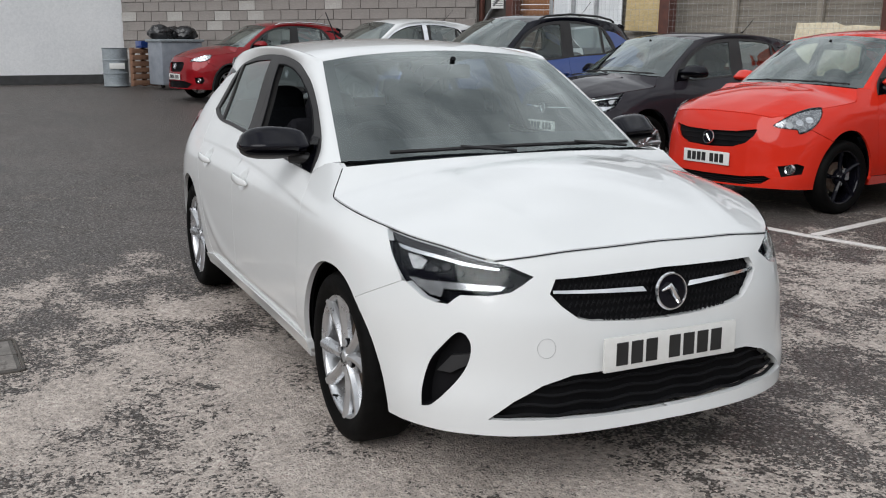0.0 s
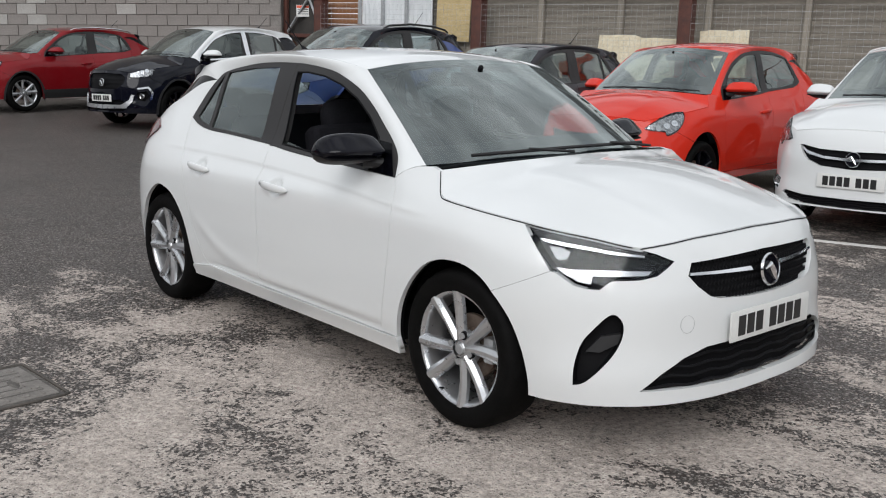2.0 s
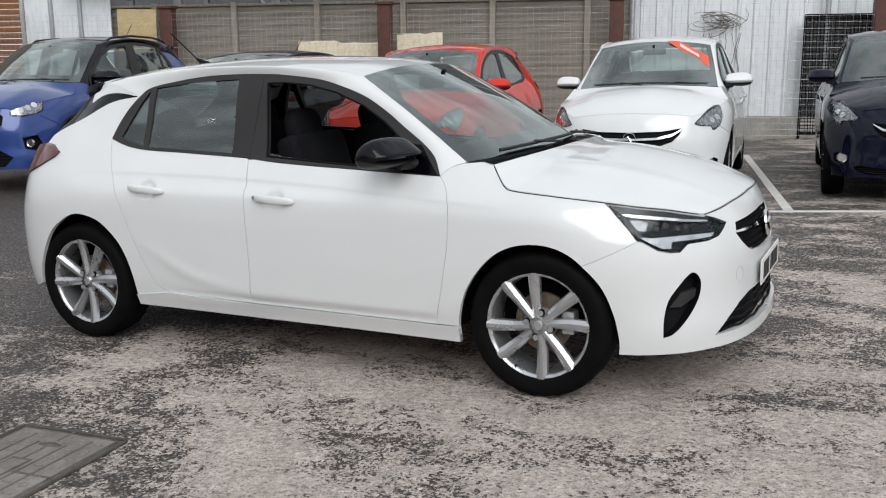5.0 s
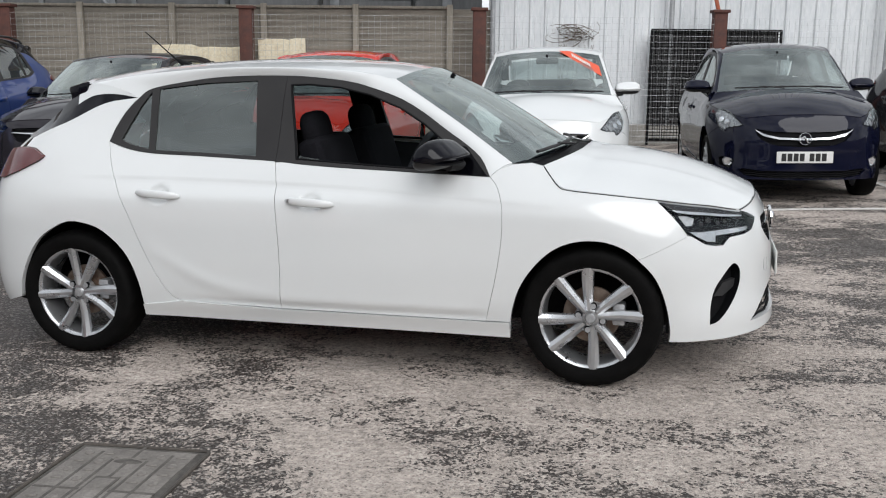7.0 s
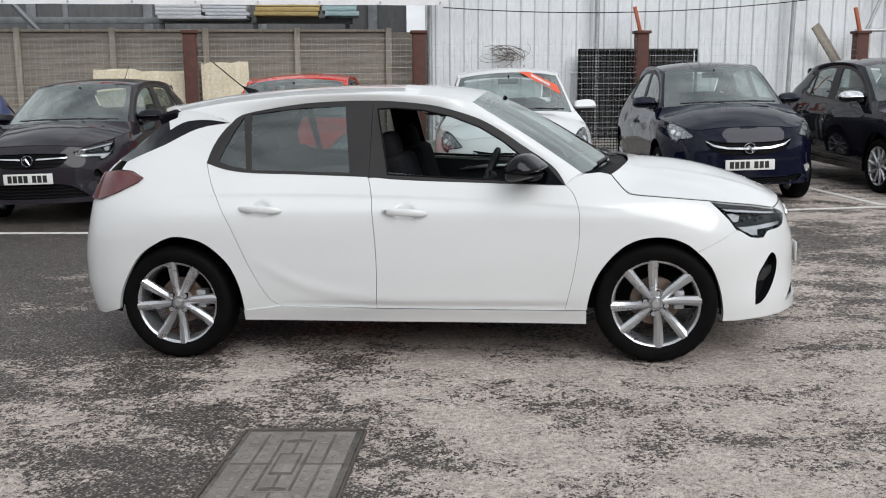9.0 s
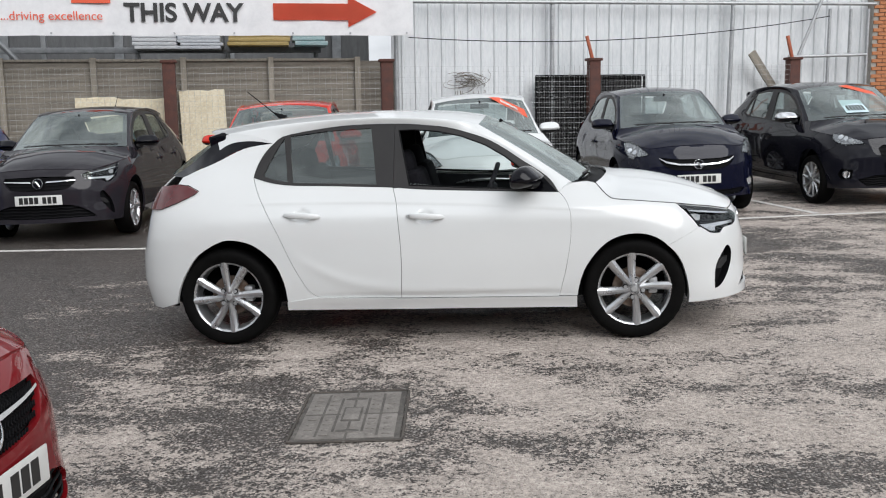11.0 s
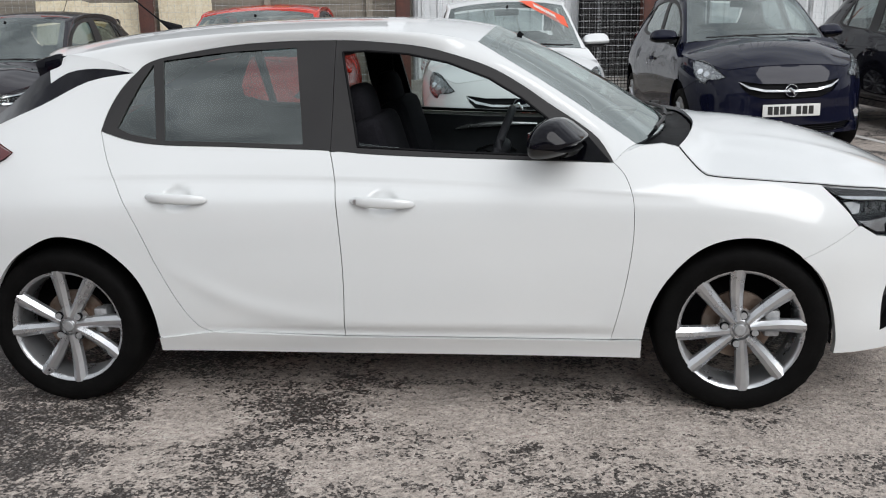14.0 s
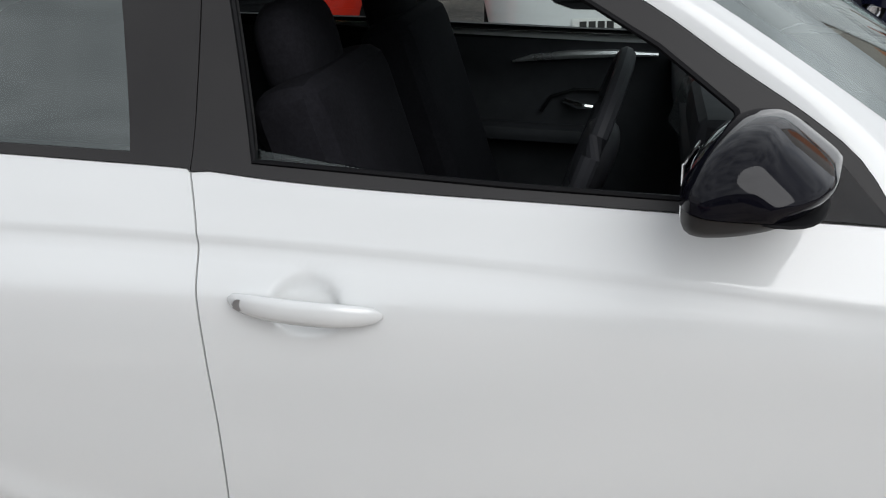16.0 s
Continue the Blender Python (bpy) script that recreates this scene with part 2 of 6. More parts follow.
# ---- the shape of a small hatchback ----
def pchip(xs, ys, x):
    """Monotone cubic through (xs, ys) at the places x; ys may hold one column for each place."""
    xs, ys, x = np.asarray(xs, float), np.asarray(ys, float), np.clip(np.asarray(x, float), xs[0], xs[-1])
    if ys.ndim == 1:
        ys = np.repeat(ys[:, None], len(x), 1)
    h = np.diff(xs)[:, None]
    d = np.diff(ys, axis=0) / h
    m = np.zeros_like(ys)
    m[0], m[-1] = d[0], d[-1]
    a, b = d[:-1], d[1:]
    w1, w2 = 2 * h[1:] + h[:-1], h[1:] + 2 * h[:-1]
    with np.errstate(divide="ignore", invalid="ignore"):
        m[1:-1] = np.where(a * b > 0, (w1 + w2) / (w1 / a + w2 / b), 0)
    k = np.clip(np.searchsorted(xs, x) - 1, 0, len(h) - 1)
    c = np.arange(len(x))
    hk = h[k, 0]
    t = (x - xs[k]) / hk
    return (2 * t**3 - 3 * t * t + 1) * ys[k, c] + (t**3 - 2 * t * t + t) * hk * m[k, c] + (3 * t * t - 2 * t**3) * ys[k + 1, c] + (t**3 - t * t) * hk * m[k + 1, c]


# plan outline at the widest height, from the middle of the nose back along one side to the middle of the tail
PLAN = [(2.125, 0), (2.118, .15), (2.095, .32), (2.05, .48), (1.975, .62), (1.86, .735), (1.70, .81), (1.50, .852), (1.27, .870), (1.0, .872), (.6, .870), (0, .874), (-.6, .880), (-1.1, .8825), (-1.4, .870), (-1.62, .83), (-1.78, .75), (-1.88, .62), (-1.93, .45), (-1.95, .22), (-1.953, 0)]
LEVELS = [.10, .16, .22, .30, .42, .55, .66, .74, .80, .86, .93, 1.0, 1.12, 1.26, 1.40]
# how far the side stands inside that outline at those heights, station by station
S_NOSE = (0, [.11, .07, .052, .062, .066, .070, .092, .125, .17, .28, .45, .62, .82, 1.0, 1.2])
S_FRONT = (3, [.10, .06, .042, .042, .055, .062, .086, .115, .155, .25, .39, .52, .7, .9, 1.1])
S_CORNER = (5, [.11, .065, .045, .040, .055, .066, .088, .112, .145, .20, .29, .39, .55, .7, .85])
S_WING = (7, [.09, .06, .048, .035, .015, .006, .016, .036, .068, .115, .18, .25, .36, .45, .55])
S_AXLE = (8, [.07, .04, .03, .015, .004, .0, .004, .012, .032, .075, .14, .20, .28, .36, .45])
S_HINGE = (9.5, [.09, .06, .045, .018, .004, .0, .003, .006, .016, .05, .10, .15, .215, .27, .34])
S_DOOR = (11, [.10, .07, .055, .022, .004, .0, .0, .004, .012, .05, .09, .135, .185, .235, .30])
S_REAR_DOOR = (12, [.10, .07, .055, .022, .006, .0, .0, .004, .012, .045, .09, .135, .185, .24, .31])
S_QUARTER = (13, [.09, .05, .04, .018, .004, .0, .0, .004, .014, .04, .08, .12, .19, .26, .35])
S_HAUNCH = (14, [.08, .04, .03, .015, .004, .0, .0, .006, .018, .04, .075, .115, .19, .28, .40])
S_REAR_CORNER = (16, [.10, .06, .035, .015, .002, .0, .006, .02, .035, .055, .09, .13, .25, .40, .58])
S_REAR = (18, [.12, .08, .05, .03, .0, .01, .05, .08, .09, .10, .13, .20, .38, .60, .85])
S_TAIL = (20, [.12, .08, .05, .03, .0, .01, .06, .09, .10, .11, .14, .22, .42, .64, .88])
STATIONS = [S_NOSE, S_FRONT, S_CORNER, S_WING, S_AXLE, S_HINGE, S_DOOR, S_REAR_DOOR, S_QUARTER, S_HAUNCH, S_REAR_CORNER, S_REAR, S_TAIL]

_p = np.array(PLAN, float)
_p = np.vstack([[_p[1][0], -_p[1][1]], _p, [_p[-2][0], -_p[-2][1]]])


def outline(t):
    """Place and inward normal on the plan outline at the spline's parameter t."""
    i = np.clip(t.astype(int), 0, len(PLAN) - 2)
    f = (t - i)[:, None]
    a, b, c, d = _p[i], _p[i + 1], _p[i + 2], _p[i + 3]
    q = 0.5 * (2 * b + (c - a) * f + (2 * a - 5 * b + 4 * c - d) * f * f + (3 * b - a - 3 * c + d) * f**3)
    v = 0.5 * ((c - a) + 2 * (2 * a - 5 * b + 4 * c - d) * f + 3 * (3 * b - a - 3 * c + d) * f * f)
    v /= np.linalg.norm(v, axis=1)[:, None]
    return q, np.stack([-v[:, 1], v[:, 0]], 1)


_t = np.linspace(0, len(PLAN) - 1, 800)
_c = outline(_t)[0]
_s = np.concatenate([[0], np.cumsum(np.linalg.norm(np.diff(_c, axis=0), axis=1))])
S_END = float(_s[-1])
STATION_S = [float(np.interp(k, _t, _s)) for k, _ in STATIONS]


def fold(S):
    """Height of the crease along the doors."""
    q = np.atleast_1d(np.asarray(S, float))
    z = pchip([1.6, 1.83, 2.16, 2.47, 2.86, 3.17, 3.68, 4.1], [.806, .822, .845, .864, .882, .892, .899, .90], q)
    return z if np.ndim(S) else float(z[0])


def shaped(S, H):
    """Creases and dents in the flanks, outwards."""
    zc = fold(S)
    w = np.interp(S, [1.55, 1.95, 3.6, 4.0], [0, 1, 1, 0])
    dz = zc - H
    out = w * np.where(dz > 0, -0.0075 * np.clip(dz / .016, 0, 1) * np.exp(-np.maximum(dz - .016, 0) / .060), 0.0)
    zl = pchip([1.8, 2.3, 2.7, 2.95, 3.15, 3.3, 3.45, 3.6], [.325, .328, .336, .354, .392, .447, .528, .62], np.ravel(S)).reshape(np.shape(S))
    w2 = np.interp(S, [1.85, 2.0, 3.3, 3.6], [0, .8, 1, 0])
    out += w2 * 0.0060 * np.exp(-((H - zl) / .040) ** 2)
    w3 = np.interp(S, [1.80, 1.95, 3.25, 3.45], [0, 1, 1, 0])
    out -= w3 * 0.009 * np.exp(-((H - .300) / .022) ** 2)
    for sc, zh in ((3.455, .816), (2.69, .793)):
        out -= 0.017 * np.exp(-(((S - sc - .002) / .052) ** 2 + ((H - zh - .000) / .037) ** 2) ** 5)
    return out


def body(S, H, out=0.0, plain=False):
    """Places on the right-hand body side (y below 0) at arc length S from the nose and height H."""
    S, H = np.asarray(S, float), np.asarray(H, float)
    q, nrm = outline(np.interp(S, _s, _t))
    cols = np.array([pchip(LEVELS, v, H) for _, v in STATIONS])
    d = pchip(STATION_S, cols, S) - out
    if not plain:
        d = d - shaped(S, H)
    return np.stack([q[:, 0] + nrm[:, 0] * d, -(q[:, 1] + nrm[:, 1] * d), H], 1)


def on(s, h, out=0.0):
    return Vector(body([s], [h], out, True)[0])


def curve(pts, n=4):
    """A smooth chain through a few points."""
    p = [np.array(v, float) for v in pts]
    res = []
    for i in range(len(p) - 1):
        a, b, c, d = p[max(i - 1, 0)], p[i], p[i + 1], p[min(i + 2, len(p) - 1)]
        for k in range(n):
            f = k / n
            res.append(0.5 * (2 * b + (c - a) * f + (2 * a - 5 * b + 4 * c - d) * f * f + (3 * b - a - 3 * c + d) * f**3))
    return [tuple(v) for v in res] + [tuple(p[-1])]


def resample(poly, step):
    res = []
    for i, a in enumerate(poly):
        b = poly[(i + 1) % len(poly)]
        n = max(1, int(math.hypot(b[0] - a[0], b[1] - a[1]) / step + 0.5))
        res += [(a[0] + (b[0] - a[0]) * k / n, a[1] + (b[1] - a[1]) * k / n) for k in range(n)]
    return res


def inside(poly, pts):
    x, y = pts[:, 0], pts[:, 1]
    hit = np.zeros(len(pts), bool)
    p = np.array(poly)
    for (x1, y1), (x2, y2) in zip(p, np.roll(p, -1, 0)):
        if y1 != y2:
            hit ^= ((y1 > y) != (y2 > y)) & (x < (x2 - x1) * (y - y1) / (y2 - y1) + x1)
    return hit


def shrink(poly, d):
    """A polygon drawn in by d."""
    p = np.array(poly, float)
    area = np.sum(p[:, 0] * np.roll(p[:, 1], -1) - np.roll(p[:, 0], -1) * p[:, 1])
    e = np.roll(p, -1, 0) - p
    e /= np.maximum(np.linalg.norm(e, axis=1), 1e-9)[:, None]
    nrm = np.stack([-e[:, 1], e[:, 0]], 1) * (1 if area > 0 else -1)
    v = nrm + np.roll(nrm, 1, 0)
    v /= np.maximum(np.linalg.norm(v, axis=1), 0.5)[:, None]
    return [tuple(q) for q in p + v * d]


def sheet(poly, place, step, holes=(), lip=0.012, out=0.0, rows=()):
    """A pressed panel: the polygon (with holes) in the panel's own plane, laid on the surface place(u, v, out), with its edges turned in by lip."""
    from mathutils.geometry import delaunay_2d_cdt
    loops = [resample(poly, step)] + [resample(h, step) for h in holes]
    pts, edges = [], []
    for lp in loops:
        k = len(pts)
        pts += lp
        edges += [(k + i, k + (i + 1) % len(lp)) for i in range(len(lp))]
    rim = len(pts)
    b = np.array(pts)
    lo, hi = b.min(0), b.max(0)
    gx, gy = np.meshgrid(np.arange(lo[0] + step / 2, hi[0], step), np.arange(lo[1] + step / 2, hi[1], step))
    gx[1::2] += step / 2
    g = np.stack([gx.ravel(), gy.ravel()], 1)
    if len(g):
        ok = inside(poly, g)
        for h in holes:
            ok &= ~inside(h, g)
        g = g[ok]
        if len(g):
            near = np.full(len(g), 1e9)
            for q in b:
                near = np.minimum(near, np.hypot(g[:, 0] - q[0], g[:, 1] - q[1]))
            g = g[near > step * 0.6]
    folds = []
    if len(rows) and len(g):                                   # folds get rows of points of their own
        r = np.array(rows)
        r = r[inside(poly, r)]
        if len(r):
            r = r[np.min(np.hypot(r[:, None, 0] - b[None, :, 0], r[:, None, 1] - b[None, :, 1]), axis=1) > step * .35]
        if len(r):
            far = np.concatenate([np.min(np.hypot(q[:, None, 0] - r[None, :, 0], q[:, None, 1] - r[None, :, 1]), axis=1) for q in np.array_split(g, max(1, len(g) // 400))])
            low = fold(g[:, 0]) - g[:, 1]
            band = (low > -.020) & (low < .068) & (g[:, 0] > 1.59) & (g[:, 0] < 4.1)
            g = np.vstack([g[(far > step * .55) & ~band], r])
            first = len(pts) + len(g) - len(r)
            level_ = {}
            for i, q in enumerate(r):
                level_.setdefault(round((q[1] - float(fold(q[0]))) * 2000), []).append((q[0], first + i))
            for line in level_.values():
                line.sort()
                folds += [(p[1], q[1]) for p, q in zip(line, line[1:]) if q[0] - p[0] < .013]
    allp = [Vector(p) for p in pts] + [Vector(p) for p in g.tolist()]
    vs, _, fs, orig, _, _ = delaunay_2d_cdt(allp, edges + folds, [], 0, 1e-7)
    va = np.array([tuple(v) for v in vs])
    cen = np.array([va[list(f)].mean(0) for f in fs])
    ta, tb, tc = (va[[f[i] for f in fs]] for i in range(3))
    size = np.abs((tb[:, 0] - ta[:, 0]) * (tc[:, 1] - ta[:, 1]) - (tb[:, 1] - ta[:, 1]) * (tc[:, 0] - ta[:, 0])) / 2
    keep = inside(poly, cen) & (size > 2e-6)
    for h in holes:
        keep &= ~inside(h, cen)
    faces = [tuple(f) for f, k in zip(fs, keep) if k]
    verts = place(va[:, 0], va[:, 1], out)
    back = {}
    for i, o in enumerate(orig):
        for k in o:
            back.setdefault(k, i)
    sharp, extra = [], []
    if lip:
        rimuv = np.array(pts)
        low = place(rimuv[:, 0], rimuv[:, 1], out - lip)
        base = len(verts)
        verts = np.vstack([verts, low])
        for i, (a, c) in enumerate(edges):
            if a in back and c in back:
                p = np.array(pts[a]), np.array(pts[c])
                mid, dr = (p[0] + p[1]) / 2, p[1] - p[0]
                left = mid + np.array([-dr[1], dr[0]]) * 0.05
                solid = inside(poly, left[None])[0] and not any(inside(h, left[None])[0] for h in holes)
                q = (back[a], base + a, base + c, back[c])
                extra.append(q if solid else q[::-1])
                sharp.append((back[a], back[c]))
    return verts, faces + extra, sharp


def mirrored(verts):
    v = np.array(verts, float)
    v[:, 1] *= -1
    return v


def joined(*pieces):
    vs, fs, sh, k = [], [], [], 0
    for v, f, s in pieces:
        vs.append(np.asarray(v, float))
        fs += [tuple(i + k for i in q) for q in f]
        sh += [(a + k, b + k) for a, b in s]
        k += len(v)
    return np.vstack(vs), fs, sh


def coons(bottom, top, left, right, crown=0.0, axis=2, wave=None, fade=1):
    """A grid spanned by four chains of points: bottom and top run from left to right, left and right from bottom to top."""
    B, T, L, R = (np.asarray(v, float) for v in (bottom, top, left, right))
    n, m = len(L), len(B)
    u, v = np.linspace(0, 1, m)[None, :, None], np.linspace(0, 1, n)[:, None, None]
    dL = (L - ((1 - v[:, 0]) * B[0] + v[:, 0] * T[0]))[:, None]
    dR = (R - ((1 - v[:, 0]) * B[-1] + v[:, 0] * T[-1]))[:, None]
    P = (1 - v) * B[None] + v * T[None] + (1 - u) ** fade * dL + u ** fade * dR
    P[..., axis] += crown * (16 * u * (1 - u) * v * (1 - v))[..., 0]
    if wave is not None:
        P[..., axis] += wave(np.broadcast_to(u[..., 0], P.shape[:2]), np.broadcast_to(v[..., 0], P.shape[:2]))
    return P


def line3(pts, n):
    """n points spaced evenly along a smooth line through pts."""
    c = np.array(curve(pts, 12))
    s = np.concatenate([[0], np.cumsum(np.linalg.norm(np.diff(c, axis=0), axis=1))])
    t = np.linspace(0, s[-1], n)
    return np.stack([np.interp(t, s, c[:, k]) for k in range(c.shape[1])], 1)


# outlines on the flank, as (arc length from the nose, height)
DLO_LOW = [(3.779, 1.055), (3.666, 1.021), (3.525, 1.001), (3.294, .991), (3.049, .979), (2.898, .971), (2.748, .957), (2.57, .946), (2.307, .934), (2.163, .927), (1.873, .915)]
DLO_UP = [(1.873, .915), (1.922, .99), (1.993, 1.047), (2.094, 1.113), (2.196, 1.184), (2.313, 1.25), (2.461, 1.302), (2.581, 1.331), (2.762, 1.352), (2.884, 1.359), (3.068, 1.361), (3.255, 1.354), (3.442, 1.332), (3.6, 1.303), (3.66, 1.26), (3.719, 1.196), (3.76, 1.124), (3.779, 1.055)]
REAR_GLASS = [(3.551, 1.303), (3.30, 1.328), (3.03, 1.337), (2.996, .992), (3.25, 1.004), (3.526, 1.016)]
QUARTER_GLASS = [(3.589, 1.292), (3.557, 1.021), (3.66, 1.042), (3.715, 1.064), (3.686, 1.131), (3.639, 1.218)]
FRONT_GLASS = [(2.857, 1.318), (2.761, 1.321), (2.61, 1.306), (2.46, 1.271), (2.312, 1.212), (2.195, 1.141), (2.085, 1.055), (2.05, .935), (2.4, .952), (2.794, .978)]
REAR_EDGE = [(3.779, 1.055), (3.746, .966), (3.71, .895), (3.623, .737), (3.556, .581), (3.503, .466), (3.45, .372), (3.409, .325), (3.365, .305)]
B_SEAM = [(2.892, .966), (2.869, .869), (2.852, .671), (2.848, .493), (2.858, .289)]
FRONT_EDGE = [(1.873, .915), (1.838, .878), (1.815, .825), (1.805, .762), (1.809, .634), (1.838, .461), (1.882, .280)]
REAR_ARCH = [(4.312, .272), (4.279, .363), (4.227, .46), (4.144, .571), (4.055, .634), (3.954, .677), (3.859, .673), (3.768, .643), (3.68, .573), (3.624, .497), (3.587, .388), (3.576, .276)]
FRONT_ARCH = [(1.774, .207), (1.768, .312), (1.734, .432), (1.67, .534), (1.586, .613), (1.49, .652), (1.38, .656), (1.283, .624), (1.20, .557), (1.141, .483), (1.099, .379), (1.077, .273), (1.078, .213)]
SHUT = [(1.643, .958), (1.61, .918), (1.57, .878), (1.528, .864), (1.372, .848), (1.156, .824)]
LAMP_TOP = [(1.143, .817), (1.002, .803), (.829, .783), (.641, .757)]
LAMP_REST = [(.493, .715), (.53, .692), (.574, .669), (.649, .657), (.762, .653), (.785, .640), (.811, .622), (.861, .622), (.915, .631), (.989, .671), (1.046, .723), (1.100, .778)]
GRILLE = [(0, .716), (.203, .712), (.415, .706), (.438, .664), (.400, .627), (.344, .588), (.296, .576), (.129, .564), (0, .562)]
LOWER = [(0, .428), (.20, .418), (.36, .411), (.465, .383), (.56, .335), (.645, .276), (.412, .275), (.197, .270), (0, .268)]
FOG = [(.895, .286), (.893, .360), (.870, .437), (.820, .494), (.773, .534), (.745, .541), (.720, .524), (.709, .491), (.722, .439), (.764, .380), (.847, .303)]
TAIL_LAMP = [(4.62, .975), (4.526, 1.012), (4.327, 1.026), (4.226, 1.019), (4.14, .984), (4.167, .961), (4.291, .911), (4.42, .872), (4.62, .868)]
QUARTER_TOP = [(3.676, 1.262), (3.857, 1.236), (4.056, 1.152), (4.305, 1.067)]


PRESSED = {}                                                   # panels that several cars share


class Car:
    """Builds one car's panels and small parts under its Empty."""

    def __init__(self, root, scale=(1, 1, 1), step=0.03):
        self.root, self.k, self.step = root, np.array(scale, float), step

    def add(self, name, piece, mat, label="", parent=None, both=False, smooth=True):
        v, f, s = piece if len(piece) == 3 else (*piece, ())
        ob = put(name, mesh_of(name, np.asarray(v) * self.k, f, mat, smooth, s), parent or self.root, label)
        if both:
            put(name, mesh_of(name, mirrored(v) * self.k, [q[::-1] for q in f], mat, smooth, s), parent or self.root, label)
        return ob

    def right(self, poly, holes=(), step=None, lip=0.012, out=0.0, gap=0.0016, plain=False):
        """A panel on the right-hand flank, facing outwards."""
        if gap:
            poly = shrink(poly, gap)
        st = step or self.step
        rows = [] if plain or st > .022 else [(a, fold(a) - d) for a in np.arange(1.6, 4.1, .012) for d in (-.016, -.006, .0005, .009, .020, .033, .048, .064)]
        key = (tuple(map(tuple, poly)), tuple(tuple(map(tuple, h)) for h in holes), st, lip, out, plain)
        if key not in PRESSED:
            v, f, s = sheet(poly, lambda a, b, o: body(a, b, o, plain), st, holes, lip, out, rows)
            PRESSED[key] = (v, [q[::-1] for q in f], s)
        return PRESSED[key]

    def panel(self, name, poly, mat, both=True, label="", parent=None, **kw):
        return self.add(name, self.right(poly, **kw), mat, label, parent, both)

    def across(self, name, poly, mat, label="", parent=None, **kw):
        """A panel that spans both halves of the nose or tail."""
        v, f, s = self.right(poly, **kw)
        return self.add(name, joined((v, f, s), (mirrored(v), [q[::-1] for q in f], s)), mat, label, parent)

    def grid(self, name, P, mat, label="", flip=False):
        v, f = grid_mesh(P, flip)
        return self.add(name, (v, f, ()), mat, label)

    def piece(self, name, bm, mat, label="", parent=None, at=None, angle=35):
        """A free-standing part; at: its place on the unscaled body."""
        ob = part(name, bm, mat, parent or self.root, label, angle=angle)
        if at is not None:
            ob.location = Vector(at) * Vector(self.k)
        return ob


